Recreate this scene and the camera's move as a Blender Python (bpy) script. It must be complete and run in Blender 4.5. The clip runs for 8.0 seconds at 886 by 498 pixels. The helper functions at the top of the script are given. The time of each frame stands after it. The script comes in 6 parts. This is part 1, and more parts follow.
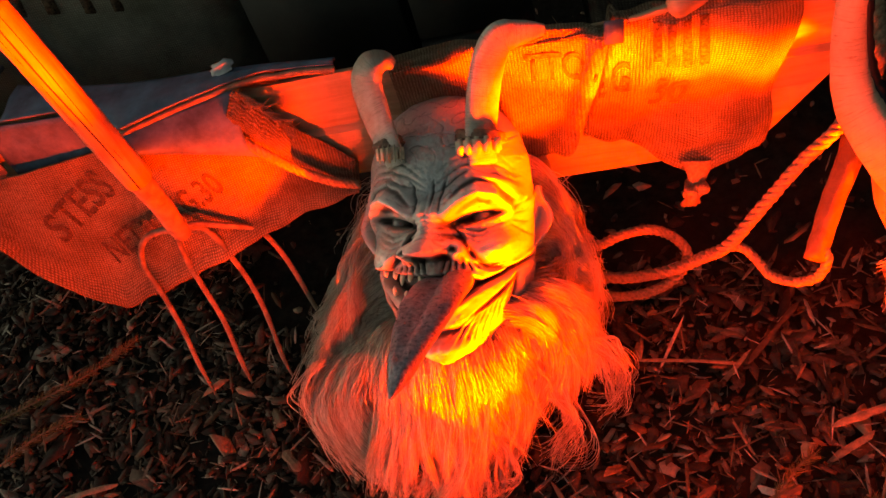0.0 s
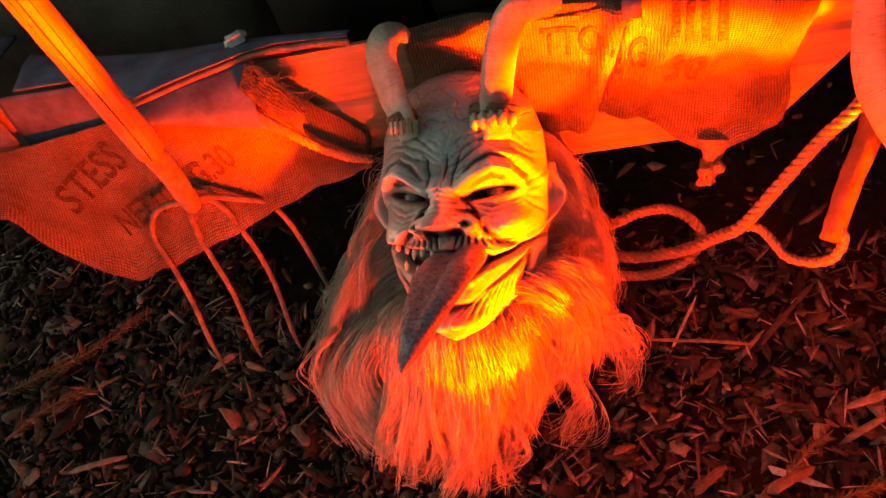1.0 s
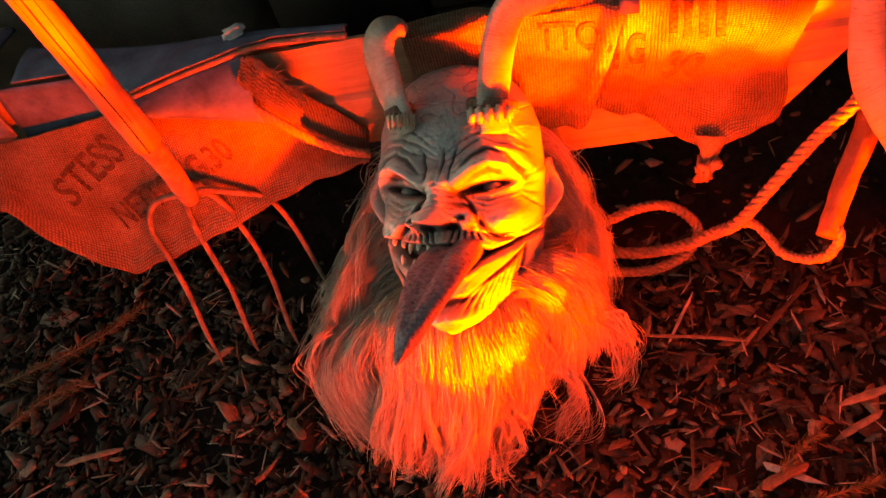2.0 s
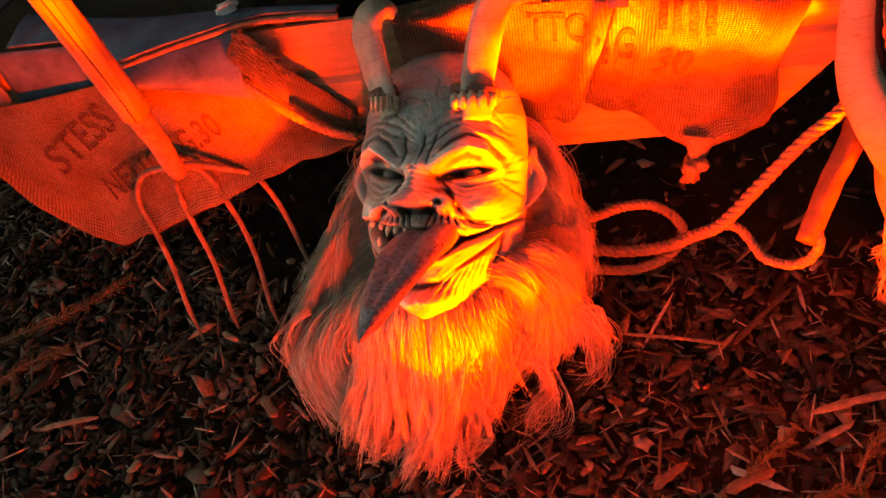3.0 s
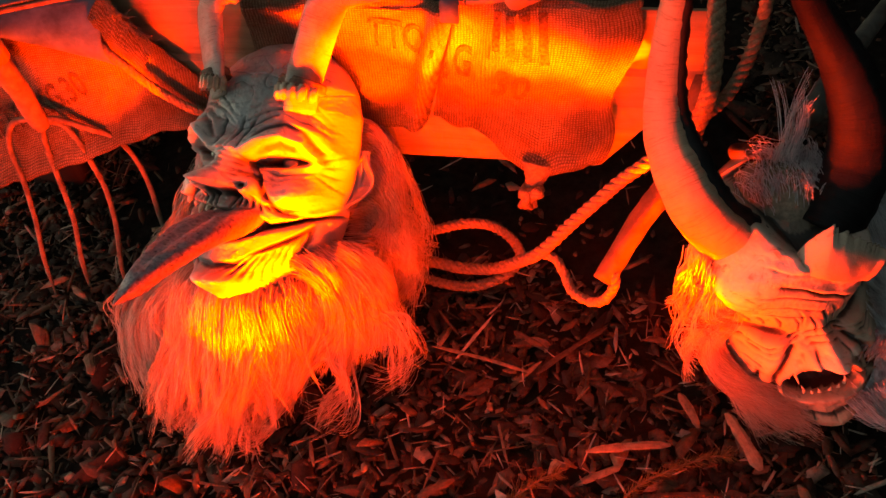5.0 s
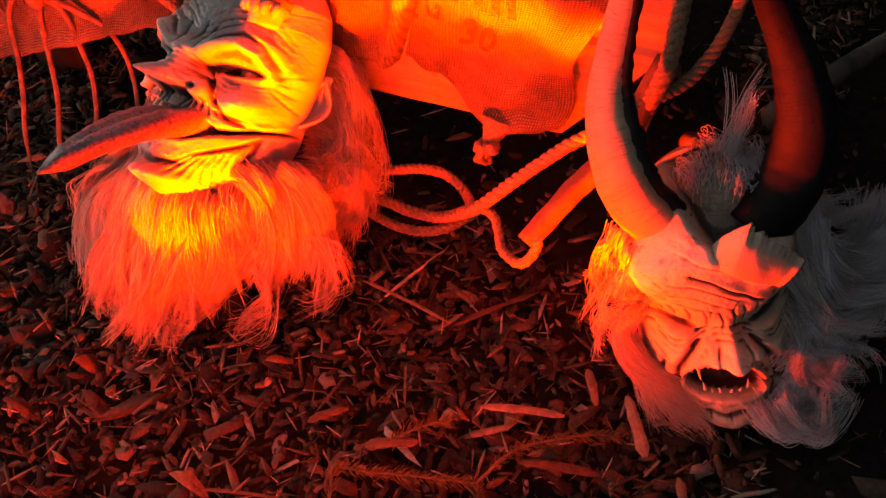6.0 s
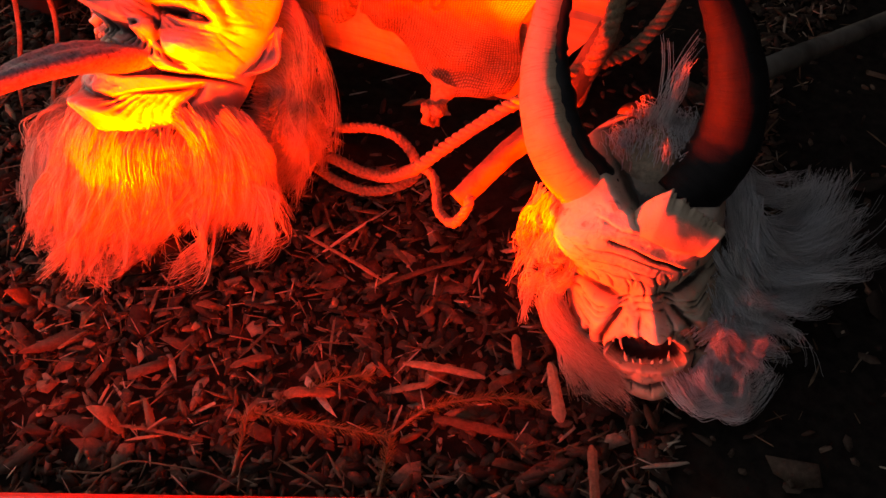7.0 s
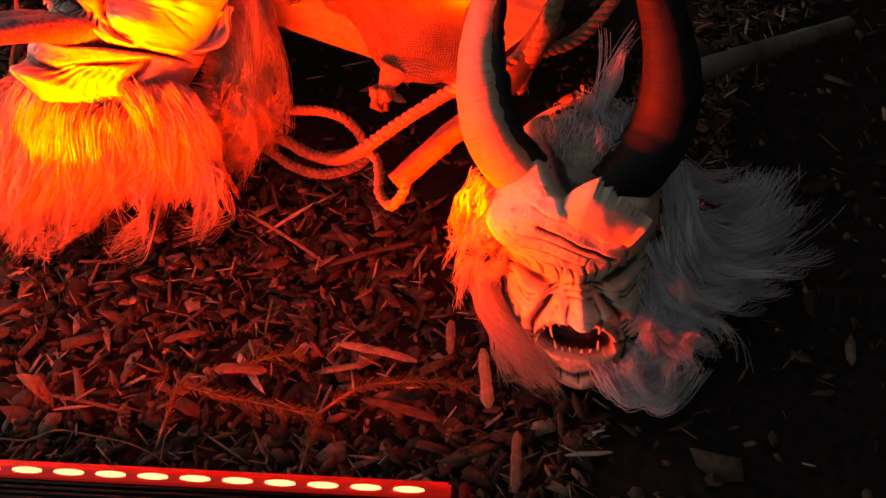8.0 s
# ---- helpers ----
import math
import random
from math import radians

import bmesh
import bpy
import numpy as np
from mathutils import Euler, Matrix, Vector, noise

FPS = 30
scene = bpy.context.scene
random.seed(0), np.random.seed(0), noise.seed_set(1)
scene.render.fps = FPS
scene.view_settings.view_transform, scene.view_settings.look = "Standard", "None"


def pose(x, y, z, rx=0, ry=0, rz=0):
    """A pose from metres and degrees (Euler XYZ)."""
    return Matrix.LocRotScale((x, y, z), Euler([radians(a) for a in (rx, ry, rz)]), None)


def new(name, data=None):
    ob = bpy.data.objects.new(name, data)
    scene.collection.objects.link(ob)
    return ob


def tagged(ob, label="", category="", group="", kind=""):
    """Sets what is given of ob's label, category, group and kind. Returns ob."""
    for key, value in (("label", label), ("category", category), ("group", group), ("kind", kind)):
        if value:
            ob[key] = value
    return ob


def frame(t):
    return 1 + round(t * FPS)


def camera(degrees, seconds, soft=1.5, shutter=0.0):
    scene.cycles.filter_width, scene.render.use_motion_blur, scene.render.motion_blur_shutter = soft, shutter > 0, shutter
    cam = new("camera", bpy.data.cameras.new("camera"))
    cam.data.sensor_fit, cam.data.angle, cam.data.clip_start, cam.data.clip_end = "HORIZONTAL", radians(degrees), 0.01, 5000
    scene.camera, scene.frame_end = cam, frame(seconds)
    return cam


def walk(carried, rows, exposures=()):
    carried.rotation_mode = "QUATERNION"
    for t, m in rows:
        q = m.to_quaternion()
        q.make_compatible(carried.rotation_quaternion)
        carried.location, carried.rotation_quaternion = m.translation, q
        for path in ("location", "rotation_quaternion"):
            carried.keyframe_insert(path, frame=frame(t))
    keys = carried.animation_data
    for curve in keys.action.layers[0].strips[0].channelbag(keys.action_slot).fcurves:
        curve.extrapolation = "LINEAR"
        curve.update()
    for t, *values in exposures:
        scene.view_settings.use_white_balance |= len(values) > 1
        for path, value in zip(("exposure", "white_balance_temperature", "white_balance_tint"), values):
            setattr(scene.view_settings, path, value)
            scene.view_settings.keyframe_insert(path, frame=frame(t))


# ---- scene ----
# ---------------------------------------------------------------- camera
cam = camera(52.2, 8.0)
METRES, EYE, TILT, LEAN, TURN = 0.7, 1.07, -51.67, 12.75, 0.0
ROWS = [
    (0.0, 0.0, 0.0, 0.0, 0.0, 0.0, -0.0),
    (0.5, -0.0047, 0.0093, -0.0112, 0.31, -0.59, -0.33),
    (1.0, -0.0074, 0.0092, -0.018, 0.51, -0.91, -0.79),
    (1.2, -0.0087, 0.0069, -0.02, 0.51, -0.85, -0.83),
    (2.3, 0.0045, 0.0105, -0.0293, 0.56, -1.11, -1.54),
    (2.5, 0.0106, 0.0094, -0.0391, 0.54, -0.97, -2.07),
    (3.0, 0.0721, 0.01, -0.0555, 1.8, -0.74, -4.37),
    (3.5, 0.1417, 0.0056, -0.0721, 1.73, -0.2, -4.87),
    (4.0, 0.2165, -0.0037, -0.0769, 1.63, 0.46, -4.86),
    (4.5, 0.3227, 0.0017, -0.0428, 2.1, 0.57, -7.24),
    (4.7, 0.3792, 0.0058, -0.0276, 2.99, 0.35, -8.64),
    (5.0, 0.4637, 0.0082, -0.0188, 4.36, -0.31, -13.13),
    (5.2, 0.5199, 0.0086, -0.0048, 5.35, -1.83, -16.07),
    (6.3, 0.7387, 0.0282, -0.0065, 9.12, -3.66, -24.51),
    (6.5, 0.7728, 0.0325, -0.0094, 9.1, -3.69, -24.87),
    (6.7, 0.7963, 0.0349, -0.0102, 9.04, -3.71, -25.11),
    (7.0, 0.832, 0.0416, -0.009, 9.48, -3.91, -27.14),
    (7.5, 0.892, 0.0401, 0.0122, 9.57, -3.89, -29.15),
    (8.0, 0.9357, 0.0534, 0.0118, 9.47, -3.76, -29.3),
]
EXPOSURES = [(0.0, -0.13, 6900, -12), (5.0, -0.21, 6900, -6), (6.4, -0.13, 7200, 24), (8.0, 0.0, 7200, 11)]
walk(cam, [(t, pose(0, 0, EYE, TILT, LEAN, TURN) @ pose(METRES * x, METRES * y, METRES * z, 90 + pitch, roll, yaw)) for t, x, y, z, yaw, pitch, roll in ROWS], EXPOSURES)

# ---------------------------------------------------------------- light
world = bpy.data.worlds.new("evening_sky")
scene.world = world
world.use_nodes = True
wn = world.node_tree.nodes
sky = wn.new("ShaderNodeTexSky")
sky.sky_type, sky.sun_disc = "NISHITA", False
sky.sun_elevation, sky.sun_rotation = radians(12), radians(-80)
wn["Background"].inputs["Strength"].default_value = 0.15
veil_mix = wn.new("ShaderNodeHueSaturation")
veil_mix.inputs["Saturation"].default_value = 0.5
veil_mix.inputs["Hue"].default_value = 0.5
world.node_tree.links.new(sky.outputs[0], veil_mix.inputs["Color"])
world.node_tree.links.new(veil_mix.outputs[0], wn["Background"].inputs["Color"])

BAR_END, BAR_DIR = Vector((0.455, 0.394, 0.0)), Vector((-0.906, -0.422, 0.0)).normalized()
BAR_LEN, BAR_PITCH, BAR_ELEV = 1.0, 0.0434, 23.0
BAR_OUT = Vector((BAR_DIR.y, -BAR_DIR.x, 0.0))
LAMP_COLOR = (1.0, 0.024, 0.0009)
BEAM_POWER, WASH_POWER, SKIRT_POWER, SPILL_POWER = 225.0, 40.0, 8.0, 6.8
SIDE_POWER, CORE_POWER = 130.0, 1150.0


def bar_lamp(name, power, spread, elev, height):
    data = bpy.data.lights.new(name, "AREA")
    data.shape, data.size, data.size_y = "RECTANGLE", BAR_LEN - 0.06, 0.02
    data.energy, data.color, data.spread = power, LAMP_COLOR, radians(spread)
    ob = new(name, data)
    centre = BAR_END + BAR_DIR * (BAR_LEN / 2) + BAR_OUT * 0.012 + Vector((0, 0, height))
    way = BAR_OUT * math.cos(radians(elev)) + Vector((0, 0, math.sin(radians(elev))))
    z, x = -way, BAR_DIR
    y = z.cross(x)
    ob.matrix_world = Matrix.Translation(centre) @ Matrix((x, y, z)).transposed().to_4x4()
    return ob


def bar_spot(along, power, tall, wide, elev, turn):
    """One spot on the bar, an LED group behind an elliptical wall-washer lens; some are extra. Each has its own height
    and width of beam.
    """
    data = bpy.data.lights.new("bar_spotlight", "SPOT")
    data.energy, data.color, data.shadow_soft_size = power, LAMP_COLOR, 0.008
    data.spot_size, data.spot_blend = radians(tall), 1.0
    ob = new("bar_spotlight", data)
    out = Matrix.Rotation(radians(turn), 3, "Z") @ BAR_OUT
    way = out * math.cos(radians(elev)) + Vector((0, 0, math.sin(radians(elev))))
    z, x = -way, Vector((-out.y, out.x, 0.0))
    at = BAR_END + BAR_DIR * along + BAR_OUT * 0.014 + Vector((0, 0, 0.066))
    ob.matrix_world = Matrix.Translation(at) @ Matrix((x, z.cross(x), z)).transposed().to_4x4() @ Matrix.Diagonal((wide, 1, 1, 1))


for k in range(7):
    bar_spot(0.075 + 2 * BAR_PITCH * k, BEAM_POWER * (1.0 if k < 4 else 0.4), 15, 3.8, BAR_ELEV + (1 if k < 4 else -3), 0)
for k in range(3):
    bar_spot(0.06 + 2.6 * BAR_PITCH * k, CORE_POWER * 1.6, 7, 6.0, BAR_ELEV + 3, 0)
# extra spot, added only to brighten the fork handle
bar_spot(0.745, CORE_POWER * 2.0, 18, 0.6, 36, 0)
for k in range(2):
    bar_spot(0.41 + 2.5 * BAR_PITCH * k, CORE_POWER, 12, 3.0, BAR_ELEV - 3 - 5 * k, 0)
for k in range(7):
    bar_spot(0.14 + 2.8 * BAR_PITCH * k, WASH_POWER * (1.0 if k < 4 else 0.7), 42, 3.6, 16, 0)
    bar_spot(0.13 + 2.9 * BAR_PITCH * k, SKIRT_POWER * (1.0 if k < 4 else 2.2), 124, 1.2, 37, 0)
# extra spots turned sideways, added to brighten the second mask
for k in range(3):
    bar_spot(0.48 + 3.0 * BAR_PITCH * k, SIDE_POWER, 32, 1.3, 12, -69 - 2 * k)
bar_lamp("led_spill", SPILL_POWER, 178, BAR_ELEV + 20, 0.07)

# ---------------------------------------------------------------- materials


class Mat:
    """A small node material builder."""

    def __init__(self, name):
        self.m = bpy.data.materials.new(name)
        self.m.use_nodes = True
        self.t = self.m.node_tree
        self.b = self.t.nodes["Principled BSDF"]

    def node(self, kind, **props):
        n = self.t.nodes.new(kind)
        for k, v in props.items():
            if k == "operation":
                n.operation = v
            elif k == "wave_type":
                n.wave_type = v
            elif k == "bands_direction":
                n.bands_direction = v
            elif k == "feature":
                n.feature = v
            elif k == "blend_type":
                n.blend_type = v
            elif k == "data_type":
                n.data_type = v
        return n

    def link(self, a, b):
        self.t.links.new(a, b)

    def coords(self, kind="Object", scale=(1, 1, 1)):
        c = self.node("ShaderNodeTexCoord")
        mp = self.node("ShaderNodeMapping")
        mp.inputs["Scale"].default_value = scale
        self.link(c.outputs[kind], mp.inputs["Vector"])
        return mp.outputs[0]

    def noise(self, vec, scale, detail=4, rough=0.6, distort=0.0):
        n = self.node("ShaderNodeTexNoise")
        n.inputs["Scale"].default_value, n.inputs["Detail"].default_value = scale, detail
        n.inputs["Roughness"].default_value, n.inputs["Distortion"].default_value = rough, distort
        self.link(vec, n.inputs["Vector"])
        return n.outputs["Fac"]

    def ramp(self, fac, stops):
        r = self.node("ShaderNodeValToRGB")
        e = r.color_ramp.elements
        while len(e) < len(stops):
            e.new(0.5)
        for el, (p, c) in zip(e, stops):
            el.position, el.color = p, (*c, 1)
        self.link(fac, r.inputs[0])
        return r.outputs[0]

    def mix(self, fac, a, b, blend="MIX"):
        n = self.node("ShaderNodeMix", data_type="RGBA", blend_type=blend)
        for sock, v in ((n.inputs[0], fac), (n.inputs[6], a), (n.inputs[7], b)):
            if isinstance(v, (int, float)):
                sock.default_value = v
            elif isinstance(v, tuple):
                sock.default_value = (*v, 1)
            else:
                self.link(v, sock)
        return n.outputs[2]

    def math(self, op, a, b=0.0):
        n = self.node("ShaderNodeMath", operation=op)
        for sock, v in ((n.inputs[0], a), (n.inputs[1], b)):
            if isinstance(v, (int, float)):
                sock.default_value = v
            else:
                self.link(v, sock)
        return n.outputs[0]

    def bump(self, height, strength=0.5, dist=0.002, under=None):
        n = self.node("ShaderNodeBump")
        n.inputs["Strength"].default_value, n.inputs["Distance"].default_value = strength, dist
        self.link(height, n.inputs["Height"])
        if under is not None:
            self.link(under, n.inputs["Normal"])
        return n.outputs[0]

    def done(self, color=None, rough=0.7, normal=None, metal=0.0, spec=0.4):
        for sock, v in (("Base Color", color), ("Roughness", rough), ("Normal", normal), ("Metallic", metal), ("Specular IOR Level", spec)):
            if v is None:
                continue
            if isinstance(v, (int, float)):
                self.b.inputs[sock].default_value = v
            elif isinstance(v, tuple):
                self.b.inputs[sock].default_value = (*v, 1)
            else:
                self.link(v, self.b.inputs[sock])
        return self.m


def mat_burlap(name, light, dark):
    m = Mat(name)
    uv = m.coords("UV")
    big = m.noise(uv, 9, 5, 0.6)
    waves = []
    for axis in ("X", "Y"):
        w = m.node("ShaderNodeTexWave", wave_type="BANDS", bands_direction=axis)
        w.inputs["Scale"].default_value, w.inputs["Distortion"].default_value = 88, 2.6
        w.inputs["Detail"].default_value, w.inputs["Detail Scale"].default_value = 2, 1.5
        m.link(uv, w.inputs["Vector"])
        waves.append(w.outputs["Fac"])
    weave = m.math("MULTIPLY", waves[0], waves[1])
    fib = m.noise(uv, 520, 2)
    slubs = m.math("ADD", m.noise(m.coords("UV", (1, 14, 1)), 60, 3, 0.7), m.noise(m.coords("UV", (14, 1, 1)), 60, 3, 0.7))
    tone = m.math("ADD", m.math("MULTIPLY", weave, 0.75), m.math("MULTIPLY", fib, 0.3))
    tone = m.math("ADD", tone, m.math("MULTIPLY", m.math("SUBTRACT", slubs, 1.0), 0.9))
    col = m.mix(tone, dark, light)
    col = m.mix(m.ramp(big, [(0.35, (0, 0, 0)), (0.7, (1, 1, 1))]), m.mix(0.65, col, dark, "MULTIPLY"), col)
    nrm = m.bump(tone, 1.0, 0.0034)
    return m.done(col, 0.92, nrm, spec=0.15)


def mat_ink():
    m = Mat("stencil_ink")
    uv = m.coords("Object")
    n = m.noise(uv, 300, 3)
    return m.done(m.ramp(n, [(0.35, (0.025, 0.017, 0.011)), (0.7, (0.11, 0.07, 0.042))]), 0.95, m.bump(n, 0.5, 0.001), spec=0.1)


def mat_wood(name, a, b, stretch=(1, 12, 12), scale=6, rough=0.6, strength=0.35):
    m = Mat(name)
    v = m.coords("Object", stretch)
    g = m.noise(v, scale, 6, 0.65, 0.6)
    f = m.noise(v, scale * 9, 3, 0.6)
    spots = m.noise(m.coords("Object"), 14, 4)
    col = m.mix(m.ramp(g, [(0.3, (0, 0, 0)), (0.7, (1, 1, 1))]), a, b)
    col = m.mix(m.ramp(spots, [(0.45, (0, 0, 0)), (0.7, (0.55, 0.55, 0.55))]), col, m.mix(0.8, col, a, "MULTIPLY"))
    h = m.math("ADD", g, m.math("MULTIPLY", f, 0.5))
    return m.done(col, rough, m.bump(h, strength, 0.002), spec=0.3)


def mat_skin(name, base, dark, warm, light, rough=0.5):
    m = Mat(name)
    v = m.coords("Object")
    big = m.noise(v, 16, 5, 0.6)
    mid = m.noise(v, 55, 5, 0.65, 1.2)
    fine = m.noise(v, 420, 3)
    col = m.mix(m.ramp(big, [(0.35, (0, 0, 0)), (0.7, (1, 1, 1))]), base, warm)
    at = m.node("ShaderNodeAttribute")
    at.attribute_name = "recess_dark"
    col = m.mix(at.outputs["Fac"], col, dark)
    # hot highlights on raised parts are put into the colour
    highlight = m.node("ShaderNodeAttribute")
    highlight.attribute_name = "highlight"
    col = m.mix(m.math("MULTIPLY", highlight.outputs["Fac"], m.ramp(mid, [(0.3, (0.35,) * 3), (0.55, (1, 1, 1))])), col, light)
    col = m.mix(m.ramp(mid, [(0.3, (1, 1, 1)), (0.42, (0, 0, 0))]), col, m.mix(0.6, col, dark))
    n1 = m.bump(m.math("ADD", mid, m.math("MULTIPLY", fine, 0.25)), 0.35, 0.0022)
    return m.done(col, m.ramp(mid, [(0.3, (rough + 0.12,) * 3), (0.7, (rough - 0.08,) * 3)]), n1, spec=0.6)


def mat_horn(name, a, b, ridge=0.5, spec=0.35):
    """Dull horn: fine cross ridges that break off, long splits, and worn patches."""
    m = Mat(name)
    rings = m.noise(m.coords("UV", (9, 150, 1)), 3.2, 4, 0.65, 0.7)
    splits = m.noise(m.coords("UV", (140, 10, 1)), 3.0, 3, 0.6, 0.4)
    n = m.noise(m.coords("Object"), 90, 5, 0.7)
    big = m.noise(m.coords("Object"), 20, 4)
    col = m.mix(m.ramp(big, [(0.35, (0, 0, 0)), (0.68, (1, 1, 1))]), a, b)
    col = m.mix(m.ramp(rings, [(0.32, (0.75, 0.75, 0.75)), (0.47, (0, 0, 0))]), col, m.mix(0.75, col, b, "MULTIPLY"))
    col = m.mix(m.math("MULTIPLY", m.ramp(n, [(0.35, (1, 1, 1)), (0.5, (0, 0, 0))]), 0.4), col, b)
    h = m.math("ADD", m.math("MULTIPLY", rings, 0.8), m.math("ADD", m.math("MULTIPLY", splits, 0.35), m.math("MULTIPLY", n, 0.35)))
    return m.done(col, 0.55, m.bump(h, ridge, 0.0022), spec=spec)


def mat_island(name, stops, rough=0.8, scale=140, spec=0.25, obj=False):
    """Varied from piece to piece."""
    m = Mat(name)
    if obj:
        r = m.node("ShaderNodeObjectInfo").outputs["Random"]
    else:
        r = m.node("ShaderNodeNewGeometry").outputs["Random Per Island"]
    col = m.ramp(r, stops)
    v = m.coords("Object")
    n = m.noise(v, scale, 4, 0.7)
    col = m.mix(m.ramp(n, [(0.3, (0.75, 0.75, 0.75)), (0.7, (0, 0, 0))]), col, m.mix(1.0, col, (0.25, 0.22, 0.2), "MULTIPLY"))
    return m.done(col, rough, m.bump(n, 0.6, 0.0015), spec=spec)


def mat_hair(name, stops, rough=0.3, spec=0.75, through_light=0.35):
    """Hair: tone from strand to strand, faint dirt, and some light passing through."""
    m = Mat(name)
    col = m.ramp(m.node("ShaderNodeNewGeometry").outputs["Random Per Island"], stops)
    big = m.noise(m.coords("Object"), 26, 4, 0.6)
    col = m.mix(m.ramp(big, [(0.35, (0.4, 0.4, 0.4)), (0.62, (0, 0, 0))]), col, m.mix(1.0, col, (0.7, 0.62, 0.52), "MULTIPLY"))
    m.done(col, rough, None, spec=spec)
    tr = m.node("ShaderNodeBsdfTranslucent")
    m.link(col, tr.inputs["Color"])
    mix = m.node("ShaderNodeMixShader")
    mix.inputs[0].default_value = through_light
    m.link(m.b.outputs[0], mix.inputs[1])
    m.link(tr.outputs[0], mix.inputs[2])
    m.link(mix.outputs[0], m.t.nodes["Material Output"].inputs["Surface"])
    return m.m


def mat_plain(name, col, rough, vary=0.25, scale=40, metal=0.0, spec=0.5, bump=0.2):
    m = Mat(name)
    v = m.coords("Object")
    n = m.noise(v, scale, 5, 0.65)
    c = m.mix(m.ramp(n, [(0.35, (0, 0, 0)), (0.7, (1, 1, 1))]), tuple(x * (1 - vary) for x in col), tuple(min(1, x * (1 + vary)) for x in col))
    return m.done(c, m.ramp(n, [(0.3, (max(0.02, rough - 0.08),) * 3), (0.7, (min(1, rough + 0.12),) * 3)]), m.bump(n, bump, 0.001), metal, spec)


def mat_glow(name, col, strength):
    m = Mat(name)
    m.b.inputs["Base Color"].default_value = (*col, 1)
    m.b.inputs["Emission Color"].default_value = (*col, 1)
    m.b.inputs["Emission Strength"].default_value = strength
    return m.m


BURLAP = mat_burlap("burlap", (0.6, 0.45, 0.29), (0.15, 0.1, 0.055))
BURLAP_OLD = mat_burlap("dark_burlap", (0.4, 0.37, 0.28), (0.18, 0.165, 0.125))
BURLAP_GREY = mat_burlap("grey_burlap", (0.26, 0.23, 0.18), (0.1, 0.08, 0.06))
INK = mat_ink()
PLANK = mat_wood("pale_plank_wood", (0.26, 0.17, 0.09), (0.42, 0.3, 0.18))
HANDLE = mat_wood("ash_handle_wood", (0.17, 0.1, 0.05), (0.42, 0.29, 0.16), (14, 14, 1), 5, 0.36, 0.8)
DARK_WOOD = mat_wood("near_black_wood", (0.018, 0.017, 0.014), (0.042, 0.039, 0.033), (1, 10, 1), 5, 0.85)
STUB = mat_wood("peeled_stub_wood", (0.07, 0.044, 0.025), (0.15, 0.1, 0.06), (1, 1, 1), 40, 0.8, 0.6)
PALE_STICK = mat_wood("bleached_stick_wood", (0.1, 0.092, 0.072), (0.2, 0.185, 0.15), (1, 1, 1), 20, 0.8)
SLATE = mat_plain("dull_slate_sheet", (0.075, 0.1, 0.14), 0.55, 0.5, 26, 0.0, 0.35, 0.5)
RUST = mat_plain("dusty_iron", (0.2, 0.135, 0.085), 0.85, 0.45, 60, 0.1, 0.3, 0.6)
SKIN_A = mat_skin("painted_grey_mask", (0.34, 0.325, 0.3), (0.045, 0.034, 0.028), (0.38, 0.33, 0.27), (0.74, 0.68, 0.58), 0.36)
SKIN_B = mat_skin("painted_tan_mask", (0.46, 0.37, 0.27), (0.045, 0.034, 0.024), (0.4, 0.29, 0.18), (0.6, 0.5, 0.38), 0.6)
MOUTH = mat_plain("dark_mouth_paint", (0.016, 0.008, 0.007), 0.6, 0.4, 60)
TONGUE = mat_plain("purple_tongue_rubber", (0.22, 0.15, 0.16), 0.32, 0.6, 230, 0.0, 0.5, 1.0)
TOOTH = mat_plain("yellowed_tooth", (0.62, 0.55, 0.4), 0.35, 0.2, 90)
EYE_MAT = mat_plain("dull_glass_eye", (0.13, 0.12, 0.1), 0.12, 0.3, 50, 0.0, 0.6, 0.0)
HORN_A = mat_horn("grey_horn", (0.5, 0.44, 0.36), (0.26, 0.2, 0.14), 0.4)
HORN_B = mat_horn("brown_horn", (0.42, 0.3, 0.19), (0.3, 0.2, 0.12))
# near black: shade on the right horn is put into this colour
HORN_DARK = mat_horn("dark_horn", (0.016, 0.015, 0.015), (0.008, 0.007, 0.007), 0.5, 0.1)
STITCH = mat_plain("leather_stitch", (0.55, 0.42, 0.28), 0.6, 0.3, 80)
LEATHER = mat_plain("wrinkled_leather", (0.16, 0.09, 0.055), 0.65, 0.5, 120, 0.0, 0.3, 1.0)
HAIR = mat_hair("cream_goat_hair", [(0.0, (0.34, 0.26, 0.18)), (0.45, (0.6, 0.5, 0.38)), (1.0, (0.78, 0.69, 0.56))], 0.28, 0.9)
HAIR_WHITE = mat_hair("white_goat_hair", [(0.0, (0.55, 0.56, 0.56)), (0.5, (0.82, 0.83, 0.83)), (1.0, (0.93, 0.93, 0.93))], 0.4, 0.6, 0.35)
HAIR_SKIN = mat_plain("grey_hair_base", (0.62, 0.62, 0.61), 0.9, 0.4, 160, 0.0, 0.1, 1.0)
FUR_SKIN = mat_plain("hair_base", (0.3, 0.23, 0.16), 0.9, 0.35, 160, 0.0, 0.1, 1.0)
ROPE = mat_plain("jute_rope", (0.23, 0.16, 0.095), 0.9, 0.35, 260, 0.0, 0.15, 1.0)
SOIL = mat_plain("dark_soil", (0.017, 0.013, 0.01), 0.95, 0.5, 60, 0.0, 0.1, 1.0)
